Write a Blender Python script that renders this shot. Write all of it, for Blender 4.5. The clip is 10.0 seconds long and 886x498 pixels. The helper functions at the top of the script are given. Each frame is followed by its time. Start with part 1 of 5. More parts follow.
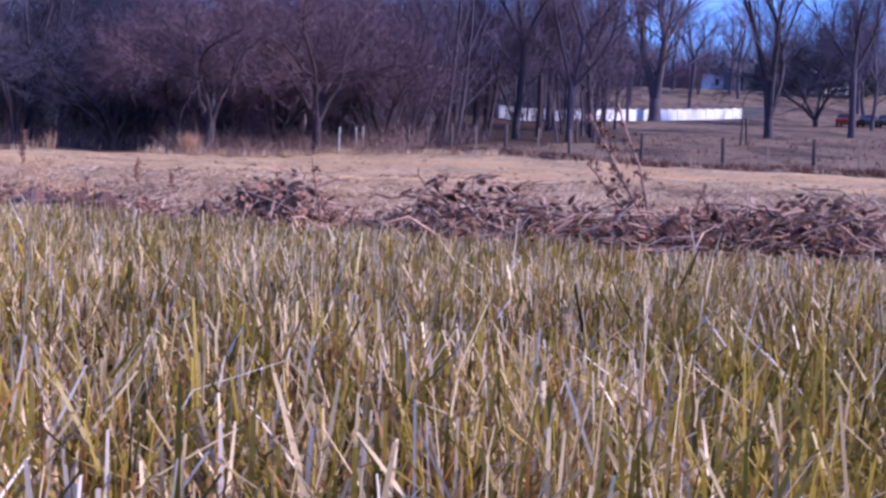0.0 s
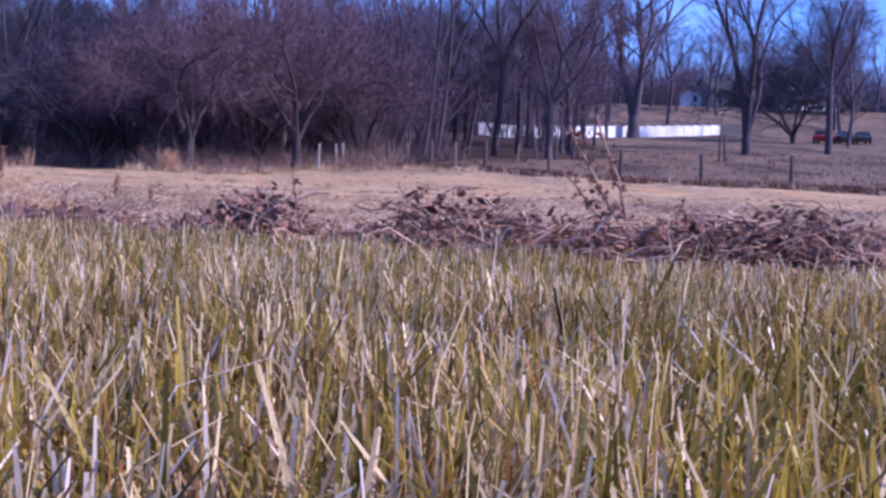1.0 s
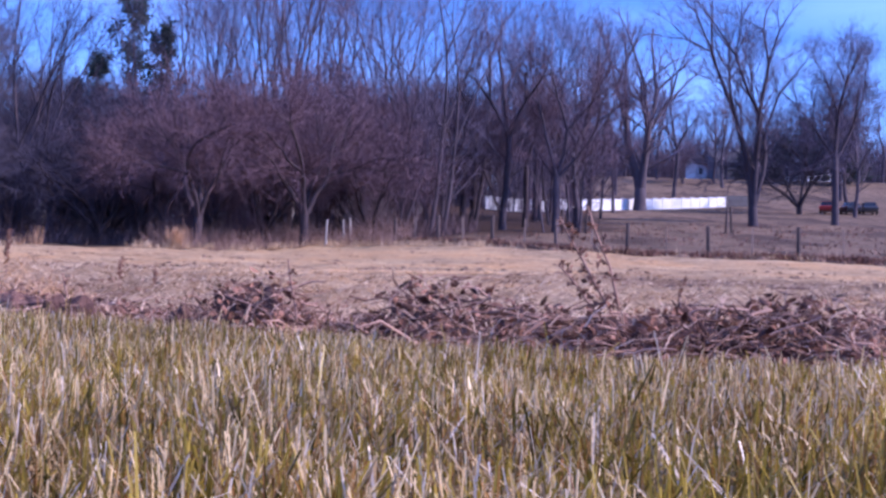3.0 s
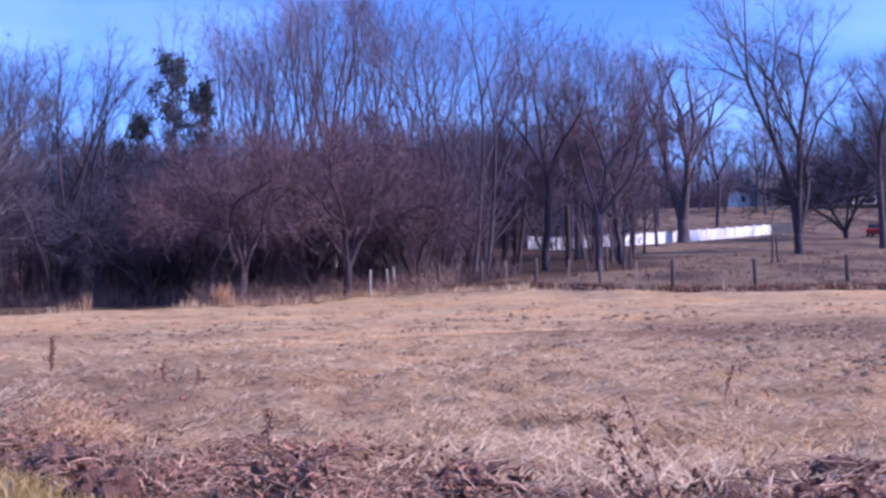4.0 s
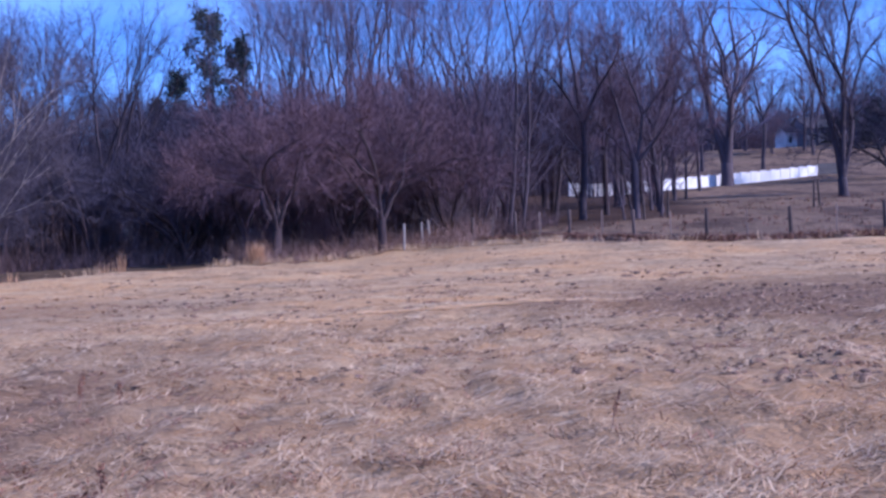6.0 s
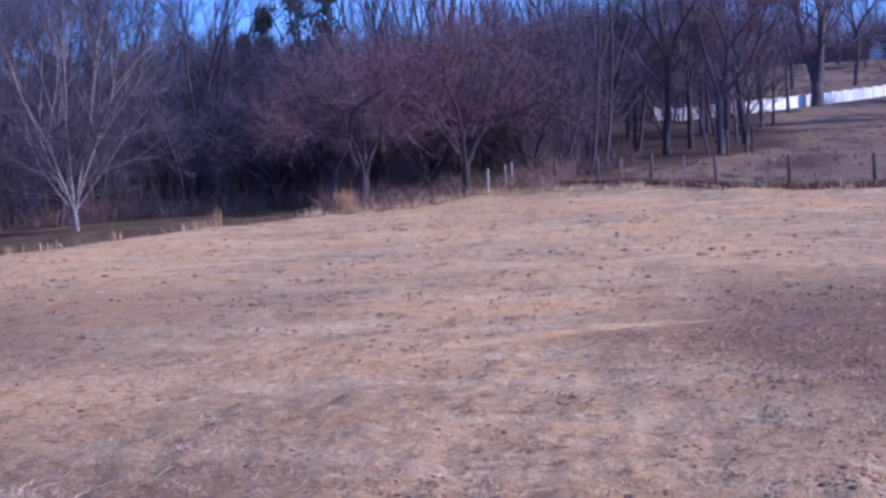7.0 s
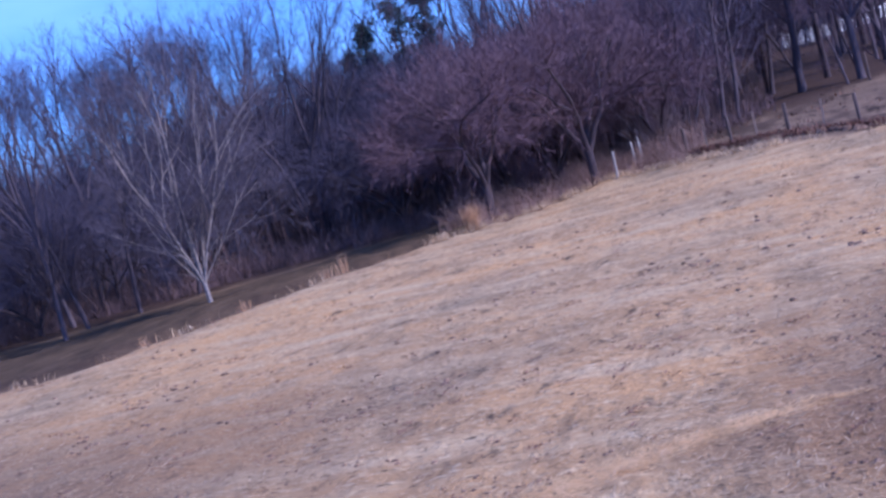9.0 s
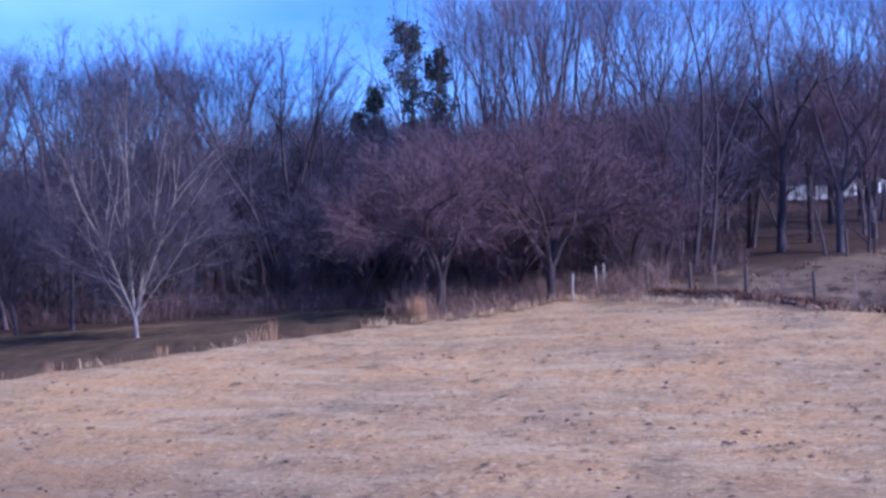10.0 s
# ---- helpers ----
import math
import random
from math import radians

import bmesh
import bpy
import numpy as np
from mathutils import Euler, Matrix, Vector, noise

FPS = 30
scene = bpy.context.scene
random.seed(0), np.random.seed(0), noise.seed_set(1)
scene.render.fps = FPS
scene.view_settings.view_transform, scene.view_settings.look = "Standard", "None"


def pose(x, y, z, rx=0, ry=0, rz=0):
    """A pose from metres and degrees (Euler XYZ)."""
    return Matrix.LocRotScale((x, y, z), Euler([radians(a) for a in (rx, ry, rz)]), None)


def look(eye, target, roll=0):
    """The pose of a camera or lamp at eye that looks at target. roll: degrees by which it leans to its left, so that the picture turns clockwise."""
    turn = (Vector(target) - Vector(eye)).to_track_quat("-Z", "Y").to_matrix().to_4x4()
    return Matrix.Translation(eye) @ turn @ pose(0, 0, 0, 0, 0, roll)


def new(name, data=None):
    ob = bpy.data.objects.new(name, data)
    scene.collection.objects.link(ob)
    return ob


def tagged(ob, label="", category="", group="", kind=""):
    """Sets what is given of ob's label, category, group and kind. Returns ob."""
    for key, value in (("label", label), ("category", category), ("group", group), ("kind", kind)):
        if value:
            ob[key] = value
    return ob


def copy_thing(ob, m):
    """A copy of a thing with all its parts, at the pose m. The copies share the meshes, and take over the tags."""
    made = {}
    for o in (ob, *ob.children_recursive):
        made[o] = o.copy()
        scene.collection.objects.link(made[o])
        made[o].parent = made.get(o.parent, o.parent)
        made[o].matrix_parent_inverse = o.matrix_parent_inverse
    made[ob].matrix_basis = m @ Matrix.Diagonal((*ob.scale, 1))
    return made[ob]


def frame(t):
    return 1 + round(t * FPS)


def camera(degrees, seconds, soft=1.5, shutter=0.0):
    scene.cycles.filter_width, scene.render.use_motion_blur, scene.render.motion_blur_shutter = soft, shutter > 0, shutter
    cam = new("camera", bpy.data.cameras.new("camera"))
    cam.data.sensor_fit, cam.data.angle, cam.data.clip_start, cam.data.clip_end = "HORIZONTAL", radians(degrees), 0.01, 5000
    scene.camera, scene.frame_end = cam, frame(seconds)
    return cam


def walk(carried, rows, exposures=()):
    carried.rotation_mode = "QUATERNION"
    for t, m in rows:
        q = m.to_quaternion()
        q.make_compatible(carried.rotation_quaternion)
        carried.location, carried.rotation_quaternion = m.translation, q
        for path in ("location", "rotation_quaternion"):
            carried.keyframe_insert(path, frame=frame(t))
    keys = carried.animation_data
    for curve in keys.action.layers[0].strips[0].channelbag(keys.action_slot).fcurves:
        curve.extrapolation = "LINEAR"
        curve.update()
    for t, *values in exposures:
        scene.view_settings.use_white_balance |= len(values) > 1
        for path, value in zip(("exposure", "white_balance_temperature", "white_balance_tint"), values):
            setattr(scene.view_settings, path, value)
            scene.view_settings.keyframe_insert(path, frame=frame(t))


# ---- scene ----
cam = camera(42.0, 10.0, soft=2.8)

# time, place (x, y, z), yaw to the left, pitch up, roll, in metres and degrees
PATH = [
    (0.0, -0.017, 0.011, 0.150, 0.78, -3.79, 2.02),
    (0.5, -0.009, 0.010, 0.137, -0.04, -3.43, 1.98),
    (1.0, -0.017, 0.003, 0.143, -0.18, -2.93, 1.93),
    (1.5, -0.014, 0.006, 0.132, -0.16, -2.39, 1.99),
    (2.0, -0.013, 0.006, 0.139, -0.12, -1.83, 1.86),
    (2.5, -0.010, -0.010, 0.142, -0.02, -0.70, 1.90),
    (2.7, -0.006, -0.010, 0.148, 0.06, -0.02, 1.75),
    (3.8, 0.029, 0.029, 0.319, 1.94, 2.10, -0.47),
    (4.0, 0.024, 0.027, 0.393, 2.50, 2.76, -1.34),
    (4.5, 0.074, 0.032, 0.657, 3.41, 4.88, -3.56),
    (5.0, 0.285, 0.213, 0.688, 3.96, 3.68, -4.04),
    (5.5, 0.516, 0.390, 0.479, 3.65, 2.59, -2.75),
    (5.7, 0.573, 0.470, 0.456, 3.88, 2.30, -2.26),
    (6.8, 0.867, -1.193, 1.990, 9.18, -6.29, -4.23),
    (7.0, 0.911, -0.943, 2.171, 9.37, -3.94, -3.18),
    (7.5, 1.001, -0.463, 2.596, 10.78, -0.97, -3.40),
    (8.0, 1.047, 0.004, 2.938, 12.55, -2.05, -6.64),
    (8.5, 1.124, 0.716, 3.293, 14.82, -3.44, -10.92),
    (9.0, 1.599, 1.443, 3.505, 17.27, -4.11, -14.77),
    (9.5, 2.381, 2.218, 3.655, 17.84, -3.25, -12.66),
    (10.0, 3.649, 2.608, 4.192, 16.78, -0.87, -2.40),
]


def aim(x, y, z, yaw, pitch, roll):
    a, b = radians(yaw), radians(pitch)
    ahead = Vector((-math.sin(a) * math.cos(b), math.cos(a) * math.cos(b), math.sin(b)))
    return look((x, y, z), Vector((x, y, z)) + 10 * ahead, roll)


walk(cam, [(t, aim(*row)) for t, *row in PATH],
     exposures=[(0.0, 0.60, 4930, 35), (1.5, 0.58, 4830, 37), (2.7, 0.64, 4900, 36), (3.9, 0.66, 5130, 34), (4.5, 0.60, 5050, 24), (5.0, 0.45, 4910, 26.5), (5.5, 0.42, 4830, 28), (7.0, 0.43, 4700, 27), (10.0, 0.42, 4590, 26.5)])

# ---------------------------------------------------------------- light
SUN_AZ, SUN_EL = radians(98), radians(35)   # clockwise from +y, above the horizon
world = bpy.data.worlds.new("sky")
scene.world = world
world.use_nodes = True
wn, wl = world.node_tree.nodes, world.node_tree.links
sky = wn.new("ShaderNodeTexSky")
sky.sky_type, sky.sun_disc = "NISHITA", False
sky.sun_elevation, sky.sun_rotation = SUN_EL, SUN_AZ
sky.air_density, sky.dust_density, sky.ozone_density = 1.0, 0.3, 2.5
way = wn.new("ShaderNodeTexCoord")
spread = wn.new("ShaderNodeMapping")
spread.inputs["Scale"].default_value = (1.2, 1.2, 5.0)
veil = wn.new("ShaderNodeTexNoise")
veil.inputs["Scale"].default_value, veil.inputs["Detail"].default_value = 2.2, 5.0
ramp = wn.new("ShaderNodeMapRange")
ramp.inputs["From Min"].default_value, ramp.inputs["From Max"].default_value = 0.42, 0.75
ramp.inputs["To Max"].default_value = 0.42
cirrus = wn.new("ShaderNodeMix")
cirrus.data_type = "RGBA"
cirrus.inputs["B"].default_value = (10.0, 10.5, 11.5, 1)
wl.new(way.outputs["Generated"], spread.inputs["Vector"])
wl.new(spread.outputs["Vector"], veil.inputs["Vector"])
wl.new(veil.outputs["Fac"], ramp.inputs["Value"])
wl.new(ramp.outputs["Result"], cirrus.inputs["Factor"])
wl.new(sky.outputs["Color"], cirrus.inputs["A"])
back = wn["Background"]
tone = wn.new("ShaderNodeMix")
tone.data_type, tone.blend_type = "RGBA", "MULTIPLY"
tone.inputs["Factor"].default_value, tone.inputs["B"].default_value = 1.0, (0.62, 0.84, 1.22, 1)
wl.new(cirrus.outputs["Result"], tone.inputs["A"])
wl.new(tone.outputs["Result"], back.inputs["Color"])
back.inputs["Strength"].default_value = 0.10

lamp = bpy.data.lights.new("sun", "SUN")
lamp.energy, lamp.angle, lamp.color = 4.2, radians(0.6), (1.0, 0.80, 0.60)
sun = new("sun", lamp)
towards = Vector((math.sin(SUN_AZ) * math.cos(SUN_EL), math.cos(SUN_AZ) * math.cos(SUN_EL), math.sin(SUN_EL)))
sun.matrix_world = look(towards * 50, (0, 0, 0))


# ---------------------------------------------------------------- materials
def material(name, low, high, scale=8.0, fine=60.0, rough=0.85, bump=0.25, metal=0.0, vary=0.0, island=False,
             through_light=0.0, stretch=(1, 1, 1), gloss=0.3, depth=0.02):
    """Two colours mixed by a broad and a fine noise, with relief; vary: by object or by island."""
    m = bpy.data.materials.new(name)
    m.use_nodes = True
    n, l = m.node_tree.nodes, m.node_tree.links
    out, p = n["Material Output"], n["Principled BSDF"]
    co = n.new("ShaderNodeTexCoord")
    mp = n.new("ShaderNodeMapping")
    mp.inputs["Scale"].default_value = stretch
    l.new(co.outputs["Object"], mp.inputs["Vector"])
    a, b = n.new("ShaderNodeTexNoise"), n.new("ShaderNodeTexNoise")
    a.inputs["Scale"].default_value, a.inputs["Detail"].default_value = scale, 6
    b.inputs["Scale"].default_value, b.inputs["Detail"].default_value = fine, 4
    l.new(mp.outputs["Vector"], a.inputs["Vector"])
    l.new(mp.outputs["Vector"], b.inputs["Vector"])
    s = n.new("ShaderNodeMath")
    s.operation = "MULTIPLY_ADD"
    s.inputs[1].default_value = 0.45
    l.new(b.outputs["Fac"], s.inputs[0])
    half = n.new("ShaderNodeMath")
    half.operation = "MULTIPLY_ADD"
    half.inputs[1].default_value, half.inputs[2].default_value = 1.5, -0.48
    l.new(a.outputs["Fac"], half.inputs[0])
    l.new(half.outputs[0], s.inputs[2])
    mix = n.new("ShaderNodeMix")
    mix.data_type, mix.clamp_factor = "RGBA", True
    mix.inputs["A"].default_value, mix.inputs["B"].default_value = (*low, 1), (*high, 1)
    fac = s.outputs[0]
    if vary or island:
        if island:
            rnd = n.new("ShaderNodeNewGeometry").outputs["Random Per Island"]
        else:
            rnd = n.new("ShaderNodeObjectInfo").outputs["Random"]
        add = n.new("ShaderNodeMath")
        add.operation = "MULTIPLY_ADD"
        add.inputs[1].default_value = vary or 1.0
        l.new(rnd, add.inputs[0])
        sub = n.new("ShaderNodeMath")
        sub.operation = "SUBTRACT"
        sub.inputs[1].default_value = 0.5 * (vary or 1.0)
        l.new(fac, sub.inputs[0])
        l.new(sub.outputs[0], add.inputs[2])
        fac = add.outputs[0]
    l.new(fac, mix.inputs["Factor"])
    l.new(mix.outputs["Result"], p.inputs["Base Color"])
    p.inputs["Roughness"].default_value, p.inputs["Metallic"].default_value = rough, metal
    p.inputs["Specular IOR Level"].default_value = gloss
    if bump:
        bp = n.new("ShaderNodeBump")
        bp.inputs["Strength"].default_value, bp.inputs["Distance"].default_value = bump, depth
        l.new(s.outputs[0], bp.inputs["Height"])
        l.new(bp.outputs["Normal"], p.inputs["Normal"])
    if through_light:
        tr, ms = n.new("ShaderNodeBsdfTranslucent"), n.new("ShaderNodeMixShader")
        ms.inputs[0].default_value = through_light
        l.new(mix.outputs["Result"], tr.inputs["Color"])
        l.new(p.outputs[0], ms.inputs[1])
        l.new(tr.outputs[0], ms.inputs[2])
        l.new(ms.outputs[0], out.inputs["Surface"])
    return m


bark_grey = material("bark_grey", (0.046, 0.036, 0.046), (0.128, 0.100, 0.114), 3, 30, 0.9, 0.5, vary=0.5, stretch=(4, 4, 0.7))
bark_dark = material("bark_dark", (0.030, 0.022, 0.027), (0.082, 0.060, 0.066), 3, 30, 0.9, 0.5, vary=0.5, stretch=(4, 4, 0.7))
bark_pale = material("bark_pale", (0.11, 0.09, 0.085), (0.40, 0.34, 0.31), 4, 25, 0.8, 0.4, vary=0.3, stretch=(2, 2, 1.2))
twig_grey = material("twig_grey", (0.095, 0.078, 0.110), (0.210, 0.168, 0.215), 0.6, 8, 0.9, 0, vary=0.7)
twig_red = material("twig_red", (0.092, 0.058, 0.074), (0.190, 0.122, 0.142), 0.6, 8, 0.9, 0, vary=0.6)
twig_maple = material("twig_maple", (0.068, 0.060, 0.082), (0.150, 0.126, 0.152), 0.6, 8, 0.9, 0)
twig_pale = material("twig_pale", (0.17, 0.13, 0.14), (0.33, 0.25, 0.25), 0.6, 8, 0.9, 0)
needle = material("needle", (0.030, 0.042, 0.042), (0.066, 0.088, 0.076), 0.8, 12, 0.8, 0, vary=0.5, island=True)
grass_green = material("grass_green", (0.065, 0.050, 0.005), (0.50, 0.36, 0.05), 3, 90, 0.42, 0, vary=1.0, island=True, through_light=0.4, gloss=0.4)
grass_straw = material("grass_straw", (0.24, 0.135, 0.04), (0.97, 0.75, 0.40), 3, 90, 0.36, 0, vary=1.2, island=True, through_light=0.40, gloss=0.4)
grass_white = material("grass_white", (0.46, 0.38, 0.28), (0.92, 0.80, 0.62), 3, 90, 0.34, 0, vary=1.0, island=True, through_light=0.35, gloss=0.6)
grass_rust = material("grass_rust", (0.15, 0.06, 0.012), (0.50, 0.26, 0.07), 3, 90, 0.40, 0, vary=1.0, island=True, through_light=0.35, gloss=0.4)
field_straw = material("field_straw", (0.267, 0.165, 0.086), (0.832, 0.640, 0.403), 0.5, 20, 0.75, 0, vary=0.9, island=True, through_light=0.15)
dead_leaf = material("dead_leaf", (0.050, 0.022, 0.018), (0.33, 0.175, 0.12), 5, 60, 0.8, 0, vary=1.0, island=True, through_light=0.1)
vine_bark = material("vine_bark", (0.075, 0.032, 0.024), (0.64, 0.40, 0.275), 4, 60, 0.75, 0, vary=1.0, island=True)
tuft_straw = material("tuft_straw", (0.48, 0.30, 0.145), (0.95, 0.69, 0.41), 1, 20, 0.75, 0, vary=0.7, island=True, through_light=0.2)
swath_straw = material("swath_straw", (0.58, 0.36, 0.16), (0.90, 0.66, 0.36), 1, 20, 0.75, 0, vary=0.7, island=True, through_light=0.2)
rim_straw = material("rim_straw", (0.42, 0.245, 0.125), (0.76, 0.49, 0.28), 1, 20, 0.75, 0, vary=0.7, island=True, through_light=0.2)
# brush colour lifted towards violet-grey: distance haze put into the colour
far_stem_hazed = material("far_stem_hazed", (0.085, 0.068, 0.090), (0.200, 0.155, 0.180), 0.4, 8, 0.9, 0, vary=0.9, island=True)
brush_stem = material("brush_stem", (0.078, 0.052, 0.058), (0.235, 0.155, 0.150), 0.4, 8, 0.9, 0, vary=0.9, island=True)
post_wood = material("post_wood", (0.05, 0.038, 0.035), (0.15, 0.11, 0.10), 6, 40, 0.9, 0.4, vary=0.4, stretch=(3, 3, 0.6))
post_pale = material("post_pale", (0.30, 0.27, 0.25), (0.50, 0.46, 0.42), 6, 40, 0.85, 0.3, vary=0.3, stretch=(3, 3, 0.6))
post_steel = material("post_steel", (0.12, 0.085, 0.075), (0.26, 0.20, 0.175), 8, 60, 0.6, 0.2, metal=0.4, vary=0.4)
wire_steel = material("wire_steel", (0.16, 0.12, 0.10), (0.30, 0.25, 0.22), 8, 60, 0.5, 0, metal=0.7)
roof_white = material("roof_white", (0.56, 0.56, 0.60), (0.78, 0.78, 0.80), 0.8, 14, 0.5, 0.05, vary=0.2)
paint_white = material("paint_white", (0.74, 0.75, 0.77), (0.86, 0.86, 0.86), 0.6, 14, 0.55, 0.05, vary=0.15)
panel_grey = material("panel_grey", (0.10, 0.095, 0.10), (0.19, 0.18, 0.18), 2, 14, 0.8, 0.1)
roof_dark = material("roof_dark", (0.045, 0.042, 0.047), (0.095, 0.088, 0.09), 3, 20, 0.85, 0.2)
glass_dark = material("glass_dark", (0.02, 0.024, 0.03), (0.035, 0.04, 0.05), 1, 5, 0.12, 0, gloss=0.6)
siding_beige = material("siding_beige", (0.42, 0.38, 0.34), (0.56, 0.51, 0.46), 2, 14, 0.7, 0.1, vary=0.2)
car_red = material("car_red", (0.33, 0.035, 0.03), (0.42, 0.06, 0.045), 2, 14, 0.3, 0, gloss=0.6)
car_white = material("car_white", (0.70, 0.71, 0.73), (0.8, 0.8, 0.8), 2, 14, 0.3, 0, gloss=0.6)
# earth of the row's clods, dark also to stand for shade between the vines
earth_and_shade = material("earth_and_shade", (0.060, 0.032, 0.026), (0.22, 0.12, 0.09), 25, 140, 0.95, 0.8, vary=0.4, depth=0.01)
clod_earth = material("clod_earth", (0.10, 0.062, 0.044), (0.28, 0.18, 0.12), 12, 60, 0.95, 0.5, vary=0.8, island=True, depth=0.01)
row_leaf = material("row_leaf", (0.065, 0.027, 0.019), (0.40, 0.205, 0.13), 5, 60, 0.8, 0, vary=1.0, island=True, through_light=0.1)
row_bits = material("row_bits", (0.11, 0.05, 0.032), (0.85, 0.60, 0.40), 5, 60, 0.6, 0, vary=1.0, island=True, through_light=0.2)
# twig_grey made darker and bluer: the left woods' shade put into the colour
twig_shaded = material("twig_shaded", (0.042, 0.039, 0.064), (0.100, 0.085, 0.120), 0.6, 8, 0.9, 0, vary=0.7)
car_dark = material("car_dark", (0.035, 0.032, 0.036), (0.06, 0.055, 0.06), 2, 14, 0.3, 0, gloss=0.6)
siding_slate = material("siding_slate", (0.10, 0.10, 0.125), (0.16, 0.16, 0.19), 2, 14, 0.75, 0.1, vary=0.2)
rim_brush_stem = material("rim_brush_stem", (0.15, 0.092, 0.075), (0.44, 0.29, 0.225), 1, 20, 0.85, 0, vary=0.8, island=True)
rubber = material("rubber", (0.015, 0.015, 0.016), (0.035, 0.033, 0.033), 4, 30, 0.8, 0)


# ---------------------------------------------------------------- terrain
def smooth(v):
    v = np.clip(v, 0, 1)
    return v * v * (3 - 2 * v)


def soft_ramp(v, k):
    return np.logaddexp(0, v / k) * k


def land_z(x, y):
    """The lie of the land: a level field, then a slope that rises away, steeper on the pasture side."""
    x, y = np.asarray(x, float), np.asarray(y, float)
    side = x / np.maximum(y, 1)
    slope = 0.03 + 0.038 * smooth((side + 0.2) / 0.25)
    z = soft_ramp(y - 35.5, 3.0) * slope + 0.35 * np.exp(-((x + 18) ** 2 + (y - 42) ** 2) / 64)
    z = z + (soft_ramp(y - 155, 12.0) - soft_ramp(y - 235, 12.0)) * 0.085 * smooth((side + 0.05) / 0.2)
    z = z - soft_ramp(y - 225, 12.0) * slope * 0.97
    z = z + (soft_ramp(y - 99, 4.0) - soft_ramp(y - 121, 4.0)) * 0.10 * smooth((0.06 - side) / 0.1)
    z = z + 0.03 * smooth((2.6 - y) / 1.0)
    return z


def waves(x, y, seed, size):
    """Cheap smooth noise in -1..1 from a few crossed sines."""
    r = np.random.RandomState(seed)
    v = 0
    for k in range(6):
        a, f, ph = r.uniform(0, math.tau), r.uniform(0.6, 1.6) / size, r.uniform(0, math.tau)
        v = v + np.sin((x * math.cos(a) + y * math.sin(a)) * f * math.tau + ph + 1.3 * np.sin(y * f * 2 + k))
    return v / 3.5


def edge_y(x):
    """Far rim of the mown field: the line of ditch and fence."""
    x = np.asarray(x, float)
    return np.interp(x, [-60, -22, -17.2, -14, -6.2, 3.5, 12, 20], [20, 31.5, 37.2, 43.3, 53.8, 45.6, 43.6, 41.5]) + 0.35 * waves(x, x * 0, 5, 7)


def woods_y(x):
    """Front of the woods behind the rim."""
    x = np.asarray(x, float)
    return np.interp(x, [-60, -27, -21, -17, -11, -4, 3, 9, 14], [38, 47, 50, 54.5, 57, 59, 63, 70, 78])


def lawn_y(x):
    """Where the lawn stops at the row of pulled weeds."""
    x = np.asarray(x, float)
    return np.minimum(1.47 + 1.15 * soft_ramp(-x, 0.15) - 0.12 * np.maximum(x, 0), 4.6) + 0.035 * waves(x, x * 0, 9, 0.5)


def ground_z(x, y):
    """The land with its small unevenness, the ditch behind the rim and the bank on it."""
    x, y = np.asarray(x, float), np.asarray(y, float)
    r = np.hypot(x, y + 1.6)
    z = land_z(x, y)
    keep = np.clip((r - 4) / 6, 0, 1) * np.clip((120 - r) / 60, 0, 1)
    z = z + keep * (0.03 * waves(x, y, 1, 1.7) + 0.05 * waves(x, y, 2, 6.0) + 0.012 * waves(x, y, 4, 0.7) * np.clip((28 - r) / 6, 0, 1))
    z = z + np.clip((r - 3.9) / 1.2, 0, 1) * np.clip((17 - r) / 7, 0, 1) * (0.020 * waves(x, y, 6, 0.55) + 0.012 * waves(x, y, 7, 0.3))
    rim = edge_y(x)
    ditch = np.exp(-((y - rim - 2.2) / 1.3) ** 2) * np.clip((-7 - x) / 4, 0, 1) * np.clip((27 + x) / 10, 0, 1)
    bank = np.exp(-((y - rim + 0.1) / 0.5) ** 2) * np.clip((14 - np.abs(x)) / 4, 0, 1)
    return z - 0.55 * ditch + 0.12 * bank


def gz(x, y):
    return float(ground_z(x, y))


def link(name, verts, faces, mat, parent=None, label="", smooth_shade=False):
    me = bpy.data.meshes.new(name)
    me.from_pydata([tuple(v) for v in verts], [], faces)
    me.materials.append(mat)
    if smooth_shade:
        me.polygons.foreach_set("use_smooth", [True] * len(me.polygons))
    me.update()
    ob = new(name, me)
    if parent:
        ob.parent = parent
    if label:
        ob["label"] = label
    return ob


def link_arrays(name, verts, faces, mat, parent=None, label=""):
    """As link(), from arrays: verts n x 3, faces m x 3 or m x 4."""
    me = bpy.data.meshes.new(name)
    me.vertices.add(len(verts))
    me.vertices.foreach_set("co", np.asarray(verts, np.float32).ravel())
    k = faces.shape[1]
    me.loops.add(faces.size)
    me.loops.foreach_set("vertex_index", faces.astype(np.int32).ravel())
    me.polygons.add(len(faces))
    me.polygons.foreach_set("loop_start", np.arange(0, faces.size, k, dtype=np.int32))
    me.polygons.foreach_set("loop_total", np.full(len(faces), k, np.int32))
    me.materials.append(mat)
    me.update(calc_edges=True)
    ob = new(name, me)
    if parent:
        ob.parent = parent
    if label:
        ob["label"] = label
    return ob


def part(name, bm, mat, parent=None, label=""):
    """Links a bmesh as one mesh object under a thing or a part."""
    me = bpy.data.meshes.new(name)
    bm.to_mesh(me)
    bm.free()
    me.materials.append(mat)
    ob = new(name, me)
    if parent:
        ob.parent = parent
    if label:
        ob["label"] = label
    return ob


